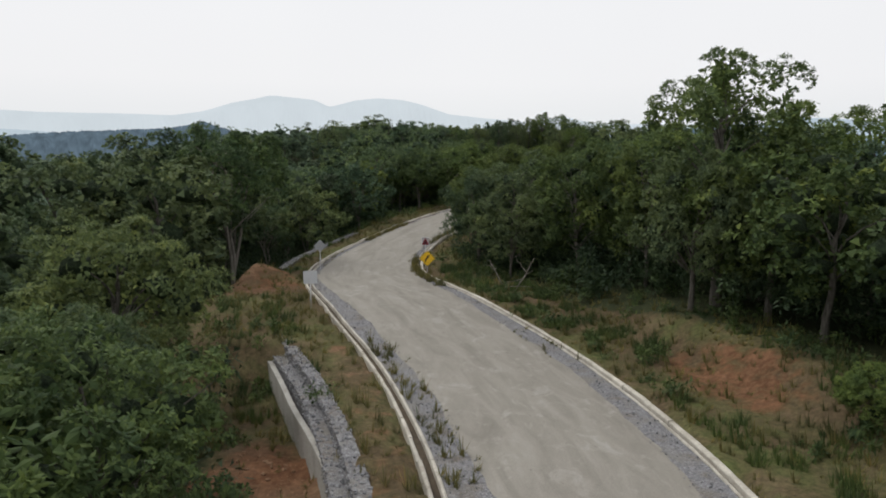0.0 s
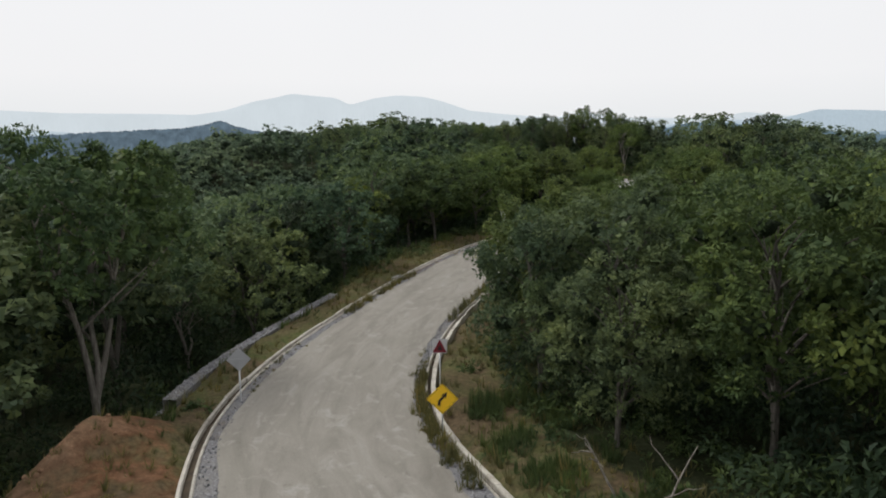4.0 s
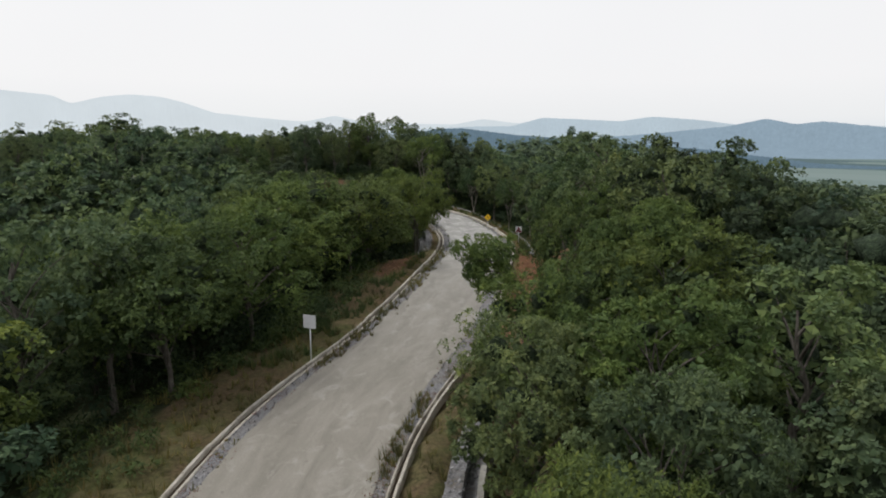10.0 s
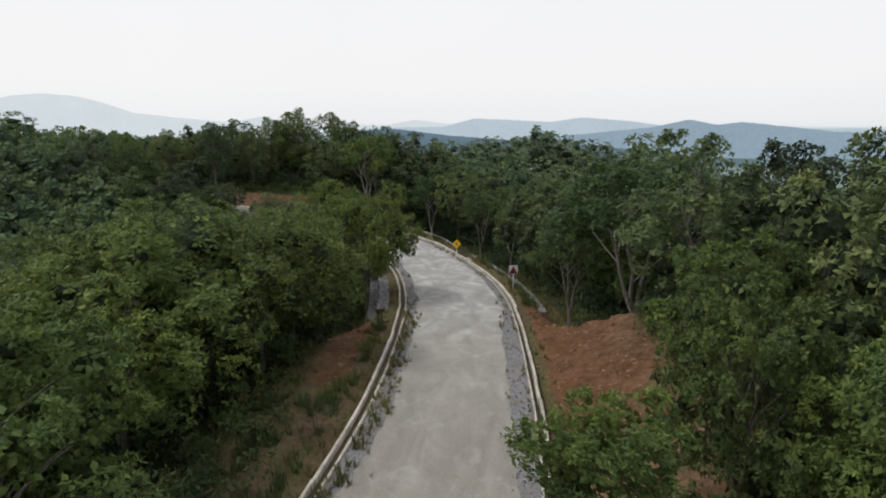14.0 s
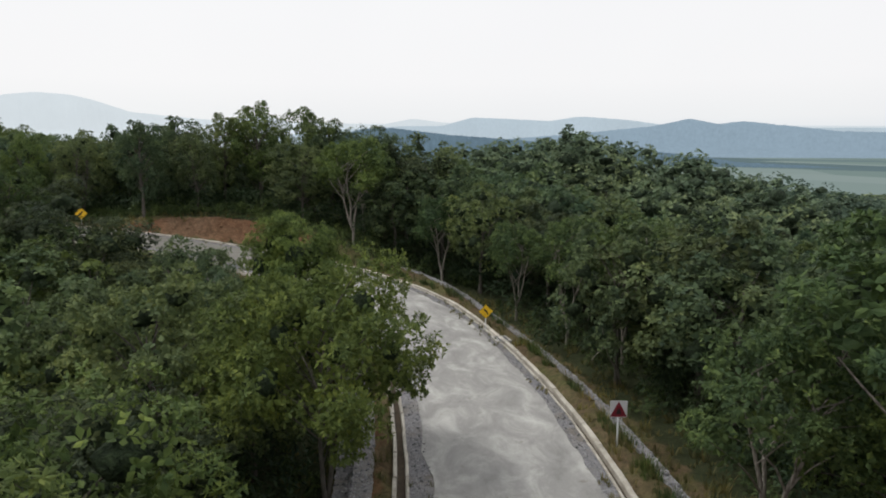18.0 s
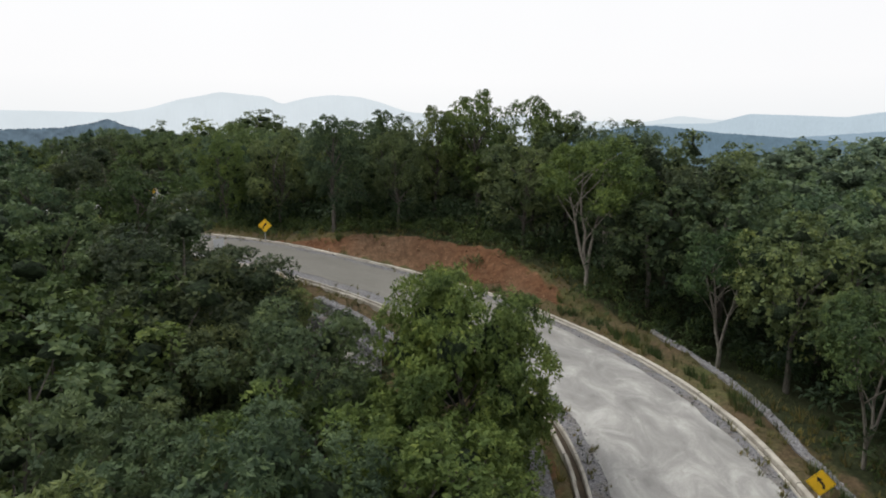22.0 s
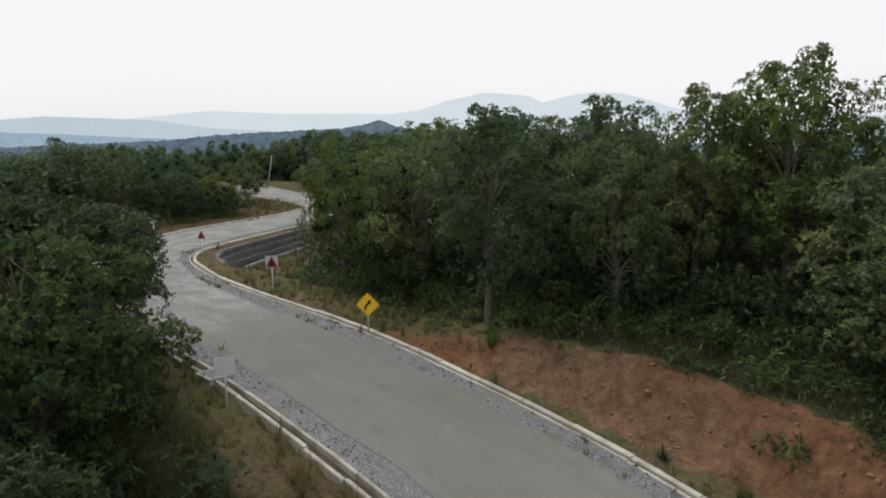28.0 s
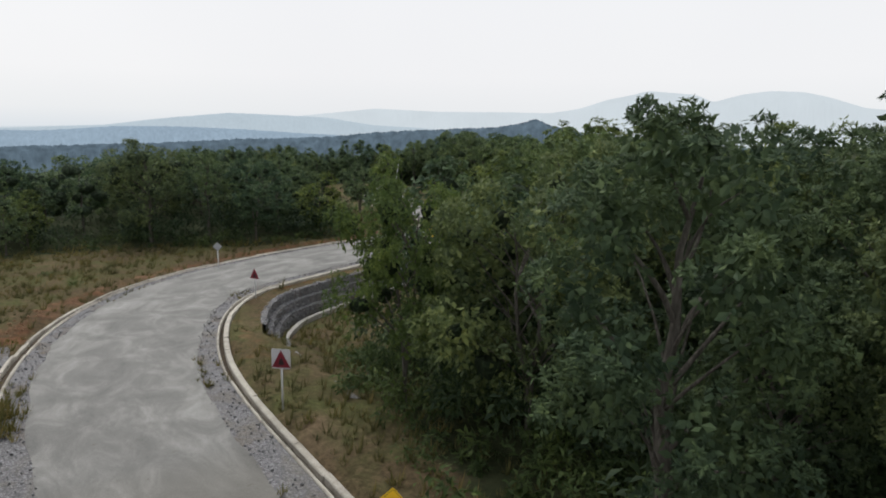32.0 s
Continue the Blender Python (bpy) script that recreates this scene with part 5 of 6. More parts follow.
# trees that stand out, each placed and sized to fit the camera's view
for row in (
    ("tall", 15.1, 36.5, 0, 1.2, 14.3, "tall airy tree standing above the wood"), ("deep", 18.6, 38.5, 40, 1.0, 11.2, ""), ("deep", 13.0, 34.6, 70, 0.85, 9.2, ""), ("round_b", 9.6, 47.5, 90, 1.0, 9.6, ""),
    ("round", -7.9, 14.4, 10, 1.0, 5.7, "dense dark green tree growing below the road"), ("deep_b", -11.2, 20.5, 70, 1.0, 4.6, ""), ("deep", -13.5, 27.0, 130, 1.0, 6.5, ""),
    ("mid_deep", -22.0, 50.5, 10, 1.1, 9.8, ""), ("mid_deep", -27.0, 46.0, 60, 1.0, 9.6, ""), ("mid_deep_b", -31.5, 42.0, 120, 1.1, 9.4, ""), ("mid_deep", -25.0, 57.0, 200, 1.1, 10.2, ""), ("mid_deep_b", -19.5, 61.5, 250, 1.0, 9.6, ""),
    ("deep", 22.0, 44.0, 10, 1.0, 11.4, ""), ("tall", 26.5, 40.5, 70, 1.15, 12.4, ""), ("deep_b", 30.5, 36.5, 150, 1.1, 12.2, ""), ("round", 16.6, 50.0, 200, 0.95, 10.9, ""), ("round_b", 13.0, 42.5, 100, 0.9, 10.4, ""), ("round", 13.5, 56.5, 260, 0.9, 9.8, ""),
    ("slim", -17.9, 56.8, 20, 0.95, 10.8, "slender tree with a pale bare trunk behind a soil heap"),
    ("round_b", 4.3, 61.4, 50, 1.05, 8.3, "leafy tree hanging over the road's edge"), ("deep_b", 6.4, 55.0, 160, 1.0, 8.8, ""), ("dome", 6.3, 67.8, 200, 0.66, 6.7, "leafy tree hanging over the road's edge"), ("deep", 9.4, 63.0, 300, 1.0, 7.2, ""),
    ("deep_b", 9.8, 71.6, 30, 0.9, 6.8, ""), ("light", 13.4, 77.0, 80, 1.05, 7.5, ""), ("dome", 15.2, 83.2, 120, 0.85, 7.4, ""), ("round", 12.0, 84.2, 140, 0.85, 7.0, ""), ("deep", 8.9, 78.2, 20, 0.95, 6.6, ""), ("compact", 19.4, 87.0, 10, 1.0, 9.2, ""), ("light", 21.5, 95.0, 60, 1.0, 9.6, ""),
    ("parasol", 18.2, 123.4, 15, 0.84, 9.4, "rounded tree leaning out over the bend"), ("deep_b", 13.6, 127.5, 95, 1.0, 8.6, ""), ("deep", 15.4, 133.0, 170, 1.0, 7.2, ""),
    ("compact", 21.4, 141.1, 220, 0.84, 8.7, "compact green tree on the inside of the bend"), ("deep_b", 15.6, 142.2, 20, 1.0, 7.6, ""), ("dark", 9.7, 149.3, 60, 1.15, 10.3, ""),
    ("dark", 0.7, 163.2, 75, 1.1, 12.9, "dark leafy tree beside the road"), ("dark", 2.6, 160.9, 20, 1.0, 10.0, ""), ("round_b", 4.6, 158.6, 10, 1.0, 11.8, ""), ("dark", -3.6, 160.0, 130, 1.1, 11.6, ""),
    ("deep_tall", 13.9, 172.0, 0, 1.05, 14.6, "tall dark tree at the top of the cut bank"), ("light", 3.9, 178.8, 30, 0.72, 13.3, "young light green tree beside the channel"), ("deep_b", 8.6, 178.5, 200, 0.9, 13.6, ""),
    ("deep_tall", 18.9, 173.6, 60, 0.95, 14.0, ""), ("tall", 25.6, 176.4, 120, 0.95, 16.8, "tall airy tree on the crest"), ("tall", 29.8, 174.0, 220, 0.9, 16.2, "tall airy tree on the crest"), ("deep_tall", 22.0, 178.0, 300, 0.9, 15.6, ""),
    ("deep", 36.5, 170.0, 30, 0.95, 14.2, ""), ("deep_b", 32.5, 173.5, 190, 0.95, 14.9, ""), ("mid_deep", 40.5, 166.5, 80, 1.0, 13.4, ""), ("slim", 30.9, 161.1, 140, 1.0, 13.0, "slender forked tree with a pale trunk"), ("slim", 33.2, 165.0, 10, 1.05, 12.8, ""), ("slim", 36.7, 154.5, 60, 1.0, 8.2, "small pale tree with crooked branches"), ("round_b", 15.7, 90.6, 250, 0.62, 4.4, "young tree hiding a leaning trunk"), ("round_b", 17.6, 91.4, 200, 0.75, 9.4, "young tree with a pale forked trunk and light leaves"), ("mid_a", -31.5, 221.5, 10, 1.0, 10.8, ""), ("mid_b", -28.2, 217.3, 80, 1.0, 10.6, ""), ("deep", -33.0, 195.6, 40, 1.0, 13.4, "broad dark tree at the field's edge"),
    ("slim", 38.2, 138.1, 80, 0.95, 8.0, "slender pale-stemmed tree below the gabion"), ("slim", 39.2, 133.7, 200, 0.95, 8.4, ""), ("slim", 37.8, 143.8, 300, 0.9, 7.0, ""), ("slim", 29.2, 115.1, 30, 1.0, 7.8, "forked tree with light green leaves above the soil"), ("slim", 30.6, 110.6, 120, 1.2, 11.4, "forked tree with light green leaves above the soil"), ("round", 33.0, 112.5, 70, 1.0, 8.6, ""), ("deep_b", 36.5, 119.0, 160, 1.0, 7.6, ""),
):
    kind, x, y, turn, wide, top, lab = row
    tree(kind, x, y, 9, turn, wide, top, lab)

tree("compact", 13.7, 20.6, 2.1, 40, 1.3, None, "low fresh green bush at the wood's edge")
# a tilted tree added in place of the overhanging branch, fitted to the view
tree("bough", 17.6, 89.6, 9.3, 40, 0.62, None, "leafy branch over the road, built as a tilted tree", -50)

# the wood: jittered rows of trees outside the road's clearing
rng = np.random.RandomState(17)
cells = []
STEP = 4.2
for i in range(-24, 30):
    for j in range(-6, 70):
        cells.append((i * STEP + (j % 2) * STEP / 2 + rng.uniform(-1.5, 1.5), j * STEP - 4 + rng.uniform(-1.5, 1.5)))
cells = np.array(cells)
ki, ko = nearest(cells[:, 0], cells[:, 1])
ws, wd = S[ki], np.abs(ko) - LINE[ki, 3]
open_l, open_r = np.interp(ws, WOODS_L[:, 0], WOODS_L[:, 1]), np.interp(ws, WOODS_R[:, 0], WOODS_R[:, 1])
clear = np.where(ko > 0, open_l, open_r)
keep = (wd > clear) & (wd < 34) & (cells[:, 1] > np.where(np.abs(cells[:, 0] - 8) < 20, 9, -30))
own = np.array([p for p in planted])
gap = np.sqrt(((cells[:, None] - own[None]) ** 2).sum(-1)).min(1)
keep &= gap > 3.4
cells, wd, clear, ws, ko = cells[keep], wd[keep], clear[keep], ws[keep], ko[keep]
FLIGHT_LINE = resample(np.array([(0, 0), (-1, 48), (1, 66), (9, 94), (16, 112), (20, 124), (21, 140), (17, 160)], float), 2.0)[0]
inner = np.sqrt(((cells[:, None] - FLIGHT_LINE[None]) ** 2).sum(-1)).min(1)       # distance from the camera's flight line; trees close to it get finer crowns
order = np.argsort(np.minimum(wd - clear, inner - 9))
rank = np.empty(len(order), int)
rank[order] = np.arange(len(order))
far_trees, deep_trees = [], []
NATIVE = 225
TOP_CAPS = ((9.0, 110.6, 1.0, 9.2), (18.5, 139.5, 4.5, 6.0), (17.5, 149.5, 5.5, 4.0), (11.5, 155.0, 4.0, 5.5), (14.0, 144.5, 3.5, 5.5), (7.5, 159.5, 5.5, 6.4), (15.5, 176.5, 2.6, 11.5), (19.0, 183.2, 3.2, 13.5), (-6.0, 163.5, 3.6, 11.2), (-0.8, 156.8, 2.0, 10.6))      # x, y, how far round, height of the tops; capped to fit the camera's view
OPEN_SPOTS = ((-15.5, 52.0, 3.6), (-18.5, 49.5, 3.0), (-15.0, 56.5, 2.6))      # x, y and radius of gaps at the wood's edge, cut for the camera's view
for n, (x, y) in enumerate(cells):
    z = float(ground_z(x, y)[0])
    hgt = rng.uniform(7.0, 9.8)
    turn, wide = rng.uniform(0, 360), rng.uniform(0.9, 1.2)
    if ko[n] > 0 and ws[n] > 196:
        hgt *= 0.58 if y < 190 and x < -20 else 0.72
    for lx, ly, lr, ltop in TOP_CAPS:
        if math.hypot(x - lx, y - ly) < lr:
            hgt = max(2.5, min(hgt, ltop - z))
    if rank[n] < NATIVE:
        kind = ("mid_a", "mid_b", "mid_c", "mid_d", "mid_e")[rng.choice(5, p=(0.3, 0.25, 0.22, 0.1, 0.13))]
        if inner[n] < (18 if y > 158 else 12.5):
            kind = ("round", "round_b", "dome" if 72 < y < 136 else "round")[rng.randint(3)]
            if y > 117 or (y < 60 and x > 0) or (y < 78 and x > 8):
                kind = "deep" if kind == "round" else "deep_b"
            # dark leaf colour on these plots stands in for shade between near crowns
            if (142 < y < 158 and x < 18 and n % 3) or (115.5 < y < 126 and x < 13):
                kind = "dark"
        if math.hypot(x - 18.5, y - 139.5) < 4.5:
            kind = "light"
        elif 94 < y < 109 and x < 13:
            kind = {"dome": "light_dome", "round": "light", "round_b": "light", "mid_a": "light", "mid_c": "light", "mid_b": "light_dome"}.get(kind, kind)
        if (x > 14 and 58 < y < 104) or (x < -8 and y < 76):
            kind = {"mid_a": "mid_dark" if x > 18 and n % 3 else "mid_deep", "mid_b": "mid_deep_b", "mid_c": "mid_dark" if x > 18 else "mid_deep"}.get(kind, kind)
        # here too the darker leaves imitate the shadowed drop beside the road
        if x < -4 and 44 < y < 90 and kind in ("mid_a", "mid_b", "mid_deep") and n % 2:
            kind = "mid_dark"
        if x > 34 and 105 < y < 185:
            kind = ("mid_deep", "mid_dark", "mid_deep_b", "mid_deep")[n % 4]
        if all(math.hypot(x - ox, y - oy) > q for ox, oy, q in OPEN_SPOTS):
            tree(kind, x, y, hgt * (1.12 if kind == "mid_d" else 1.0), turn, wide)
    elif y > 168 and math.hypot(x - 17, y - 160) < 33:
        tree(("deep", "deep_b", "deep_tall")[n % 3] if math.hypot(x - 17, y - 160) < 27 else ("mid_a", "mid_b")[n % 2], x, y, hgt, turn, wide)
    else:
        (far_trees if wd[n] - clear[n] < 15 else deep_trees).append((x, y, z, hgt, turn, wide))

# the rest of the wood in one piece, and its canopy further off
LOW = [tree_shape(30 + i, height=9.0, radius=3.5, low=0.15, lobes=10, clumps=6, twigs=8, leaves=4, leaf=0.31, branches=0, heart=0.56, sides=4, slender=0.6, fill=4) for i in range(5)]
MIDDLE = [tree_shape(60 + i, height=9.0, radius=3.6, low=0.12, lobes=8, clumps=6, twigs=3, leaves=4, leaf=0.5, branches=0, heart=0.58, sides=3, slender=0.6, fill=4) for i in range(5)]
TINY = [tree_shape(40 + i, height=9.0, radius=4.0, low=0.1, lobes=10, clumps=6, twigs=3, leaves=3, leaf=0.47, branches=0, heart=0.56, sides=3, slender=0.7, fill=2) for i in range(5)]
TINIEST = [tree_shape(50 + i, height=9.0, radius=4.0, low=0.3, lobes=6, clumps=4, twigs=2, leaves=2, leaf=1.0, branches=0, heart=0.95, sides=3, slender=0.7, fill=1) for i in range(5)]


def joined(rows, shapes, pick, with_wood=True):
    lv, lf, hv, hf, wv, wf, a, b, b2 = [], [], [], [], [], [], 0, 0, 0
    kin = [[], []]
    for n, (x, y, z, h, turn, wide) in enumerate(rows):
        (tw, tf), lq, hq = shapes[(n * 7 + pick) % len(shapes)]
        c, s_ = math.cos(radians(turn)), math.sin(radians(turn))
        k = h / 9.0
        m = np.array([[c, -s_, 0], [s_, c, 0], [0, 0, 1]]) * [[k * wide], [k * wide], [k]]
        for arr, src, k_ in ((lv, lf, lq), (hv, hf, hq)):
            src.append(k_[1] + (a if arr is lv else b2))
            arr.append(k_[0] @ m.T + (x, y, z))
            kin[arr is hv].append(np.full(len(k_[0]), (n * 0.618) % 1.0))
        a += len(lq[0])
        b2 += len(hq[0])
        if with_wood:
            wv.append(tw @ m.T + (x, y, z))
            wf.append(tf + b)
            b += len(tw)
    v, f = crown_arrays((np.vstack(lv), np.vstack(lf)), (np.vstack(hv), np.vstack(hf)))
    return v, f, np.vstack(wv) if wv else None, np.vstack(wf) if wf else None, np.concatenate(kin[0] + kin[1])


def canopy(name, v, f, mat, kin):
    me = mesh_of(name, v, f, [mat, CORE_FAR_SHADE], (False, True), (0, 1))
    fill_attribute(me, "kin", kin)
    return me


ft = np.array(far_trees)
wood_th = tagged(new("woodland"), "dense green broadleaf woodland behind the first trees", "woodland", kind="stuff")
dull = (ft[:, 0] > 14) & (ft[:, 1] > 50) & (ft[:, 1] < 150)      # eastern crowns whose darker leaf colour stands in for shade
lv, lf, wv, wf, lk = joined(ft[~dull], LOW, 0)
fl, ff, _, _, fk = joined(deep_trees, MIDDLE, 1, False)
tagged(part("deep_foliage", canopy("deep_foliage", fl, ff, LEAF_BACK, fk), wood_th), kind="stuff")
tagged(part("foliage", canopy("foliage", lv, lf, LEAF_BACK, lk), wood_th), kind="stuff")
tagged(part("trunks", mesh_of("trunks", wv, wf, BARK), wood_th), kind="stuff")
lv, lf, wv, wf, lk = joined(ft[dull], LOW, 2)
tagged(part("dull_foliage", canopy("dull_foliage", lv, lf, LEAF_SHADED, lk), wood_th, "green crowns with shade put into their leaf colour"), kind="stuff")
tagged(part("trunks", mesh_of("trunks", wv, wf, BARK), wood_th), kind="stuff")
beyond = []
for step, r0, r1, big in ((7.4, 0, 150, 1.2), (9.6, 150, 270, 1.6), (14.0, 270, 520, 2.3)):
    n = int(500 / step)
    for i, j in itertools.product(range(-n, n), range(-4, n + 10)):
        x, y = 8 + i * step + rng.uniform(-0.4, 0.4) * step, j * step + rng.uniform(-0.4, 0.4) * step
        if r0 <= math.hypot(x - 8, y - 90) < r1 and (y > 0.5 * abs(x - 8) - 12 or (r1 == 150 and y > -30)):
            beyond.append((x, y, 0.0, rng.uniform(6.5, 10.0), rng.uniform(0, 360), big * rng.uniform(0.9, 1.15)))
for i, j in itertools.product(range(-9, 10), range(-8, 9)):
    x, y = -45 + 8 * i + rng.uniform(-3, 3), 405 + 8 * j + rng.uniform(-3, 3)
    beyond.append((x, y, 0.0, rng.uniform(7, 10), rng.uniform(0, 360), rng.uniform(1.2, 1.6)))
for i, j in itertools.product(range(-4, 5), range(-4, 5)):
    x, y = -38 + 5 * i + rng.uniform(-2, 2), 142 + 5 * j + rng.uniform(-2, 2)
    beyond.append((x, y, 0.0, rng.uniform(5.5, 7.5), rng.uniform(0, 360), rng.uniform(1.0, 1.3)))
by = np.array(beyond)
bk, bo = nearest(by[:, 0], by[:, 1])
by = by[np.abs(bo) - LINE[bk, 3] > 33.5]
by[:, 2] = ground_z(by[:, 0], by[:, 1])
by[:, 3] *= np.where((by[:, 0] < -28) & (by[:, 1] > 175) & (by[:, 1] < 330), 0.75, 1.0)      # lower trees round the field, scaled to fit the camera's view of the hills
near_by = (np.hypot(by[:, 0] - 8, by[:, 1] - 90) < 150) & (by[:, 1] > 0.5 * np.abs(by[:, 0] - 8) - 12)
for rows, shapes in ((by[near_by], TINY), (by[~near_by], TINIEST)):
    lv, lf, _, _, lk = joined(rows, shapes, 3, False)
    tagged(new("far_woodland", canopy("far_woodland", lv, lf, LEAF_HAZED, lk)), "far green treetops tinted bluish for haze, rolling to the horizon", "woodland", kind="stuff")

# a group of large trees on the skyline
for x, y, top, wide in ((-42, 410, 24.5, 1.5), (-50, 414, 23.5, 1.5), (-33, 412, 22.0, 1.4), (-64, 405, 20.5, 1.2), (-78, 408, 19.6, 1.1)):
    tree("mid_c", x, y, 9, x * 7 % 360, wide, top, "large dark tree on the skyline")

# ------------------------------------------------------------ undergrowth, grass, loose stones


def shrub_leaves(r, n, radius, height, leaf):
    """A bush of several leafy stems, uneven in outline."""
    stems = r.randint(4, 8)
    c = np.stack([r.normal(0, 0.5 * radius, stems), r.normal(0, 0.5 * radius, stems), height * r.uniform(0.25, 0.75, stems)], -1)
    q = r.randint(0, stems, n)
    d = unit(r.normal(0, 1, (n, 3)) + [0, 0, 0.3])
    p = c[q] + d * r.uniform(0.3, 1.0, (n, 1)) * radius * r.uniform(0.3, 0.55, stems)[q][:, None] * [1, 1, 0.9]
    p[:, 2] = np.abs(p[:, 2])
    return leaf_tris(r, p, d * 0.6, leaf, 0.34, 0.35)


r = np.random.RandomState(5)
SHRUBS = [[shrub_leaves(r, int(70 + 130 * k * k), 0.95 * k, 1.05 * k, 0.24) for _ in range(4)] for k in (0.55, 0.9, 1.35)]
SHRUBS.append([shrub_leaves(r, 300, 1.9, 2.9, 0.36) for _ in range(4)])      # tall saplings in the shade of the wood
pts = []
for s in np.arange(-10, 262, 0.9):
    for side, tab in ((1, WOODS_L), (-1, WOODS_R)):
        e_ = np.interp(s, tab[:, 0], tab[:, 1])
        bare_edge = (46 < s < 68 or 118 < s < 173) if side > 0 else (70 < s < 84 or 118 < s < 158)
        thick = waves(np.array([s]), np.array([40.0 * side]), 9.0, 77)[0]
        for deep, size in ((-0.9, 0), (0.6, 1), (2.6, 2))[int(bare_edge):]:
            if r.rand() > (0.95 if side < 0 and 156 < s < 204 else 0.62 + 0.3 * thick):
                continue
            d = half(s) + e_ + deep + r.normal(0, 0.9)
            pts.append((*road_at(s, side * d)[:2], max(0, size - r.randint(2)) if not (side < 0 and 156 < s < 204) else min(2, size + r.randint(2))))
for s in np.arange(-10, 262, 1.5):
    for side, tab in ((1, WOODS_L), (-1, WOODS_R)):
        for deep in (2.4, 5.0, 8.0):
            p = road_at(s + r.normal(0, 0.6), side * (half(s) + np.interp(s, tab[:, 0], tab[:, 1]) + deep + r.normal(0, 1.1)))
            pts.append((p[0], p[1], 3))
for s0, s1, d0, d1, count in ((178, 186, 3.4, 6.5, 30), (186, 191, 3.0, 6.5, 12), (88, 104, 3.0, 5.4, 12)):      # thickets close to the kerb, below the road
    for _ in range(count):
        s = r.uniform(s0, s1)
        pts.append((*road_at(s, half(s) + r.uniform(d0, d1))[:2], r.randint(1, 3)))
for s0, s1, side, d0, d1, count in ((2, 46, 1, 1.6, 9.0, 80), (2, 47, -1, 0.9, 8.5, 110), (46, 92, 1, 0.9, 4.6, 60), (88, 118, 1, 0.8, 4.2, 90), (163, 180, -1, 0.7, 2.2, 22), (90, 118, -1, 0.8, 5.5, 20), (84, 96, -1, 2.2, 7.0, 40), (68, 84, -1, 3.6, 8.0, 50), (196, 214, 1, 2.5, 12, 24)):      # weeds and low bushes scattered in the verges
    for _ in range(count):
        s = r.uniform(s0, s1)
        x, y = road_at(s, side * (half(s) + r.uniform(d0, d1)))[:2]
        if waves(np.array([x]), np.array([y]), 7.0, 57)[0] > -0.15:
            pts.append((x, y, 0 if r.rand() < 0.85 else 1))
bushes = {False: ([], [], [0]), True: ([], [], [0])}
for n, (x, y, size) in enumerate(pts):
    if soil[np.clip(np.searchsorted(GX, x), 0, len(GX) - 1), np.clip(np.searchsorted(GY, y), 0, len(GY) - 1)] > 0.3 and r.rand() < 0.985:
        continue
    if np.abs(nearest(np.array([x]), np.array([y]))[1][0]) < 5.2 or math.hypot(x - 7.9, y - 162.4) < 1.3 or math.hypot(x - 6.8, y - 164.2) < 1.9:
        continue
    v, f = SHRUBS[size][n % 4]
    t, k = r.uniform(0, 6.28), r.uniform(0.75, 1.25)
    m = np.array([[math.cos(t), -math.sin(t), 0], [math.sin(t), math.cos(t), 0], [0, 0, r.uniform(0.7, 1.35)]]) * k
    lv, lf, at = bushes[size == 3]
    lv.append(v @ m.T + (x, y, float(ground_z(x, y)[0]) - 0.1))
    lf.append(f + at[0])
    at[0] += len(v)
for deep, mat, label in ((False, SHRUB, "dark green shrubs and weeds along the wood's edge"), (True, SAPLING_SHADE, "saplings under the trees, leaves coloured dark for the wood's shade")):
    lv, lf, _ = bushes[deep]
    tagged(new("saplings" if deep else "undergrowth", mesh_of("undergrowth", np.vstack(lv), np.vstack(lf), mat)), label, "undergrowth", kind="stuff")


def tuft(r, n, h):
    """A tuft of bent grass blades."""
    a = r.uniform(0, 6.28, n)
    b = np.stack([np.cos(a), np.sin(a), 0 * a], -1) * r.uniform(0.01, 0.10, (n, 1))
    lean_ = np.stack([np.cos(a), np.sin(a), 0 * a], -1) * r.uniform(0.15, 0.7, (n, 1)) * h
    w = np.stack([-np.sin(a), np.cos(a), 0 * a], -1) * r.uniform(0.010, 0.022, (n, 1))
    top = b + lean_ + np.stack([0 * a, 0 * a, h * r.uniform(0.5, 1.1, n)], -1)
    v = np.stack([b - w, b + w, top], 1).reshape(-1, 3)
    return v, np.arange(3 * n).reshape(n, 3)


TUFTS = [tuft(r, 13, h) for h in (0.14, 0.2, 0.26, 0.34, 0.5)]
x, y = r.uniform(-40, 45, 90000), r.uniform(2, 225, 90000)
k, o = nearest(x, y)
d = np.abs(o) - LINE[k, 3]
lim = np.where(o > 0, np.interp(S[k], WOODS_L[:, 0], WOODS_L[:, 1]), np.interp(S[k], WOODS_R[:, 0], WOODS_R[:, 1]))
gi, gj = np.clip(np.searchsorted(GX, x), 0, len(GX) - 1), np.clip(np.searchsorted(GY, y), 0, len(GY) - 1)
ok = (d > KERB_OUT + 0.15) & (d < lim + 1) & (r.rand(len(x)) > soil[gi, gj] * 0.93) & (waves(x, y, 4.0, 31) > -0.55)
x, y = x[ok][:15000], y[ok][:15000]
z = ground_z(x, y)
lv, lf, a = [], [], 0
for n in range(len(x)):
    v, f = TUFTS[r.randint(5)]
    lv.append(v * r.uniform(0.7, 1.5) + (x[n], y[n], z[n] - 0.02))
    lf.append(f + a)
    a += len(v)
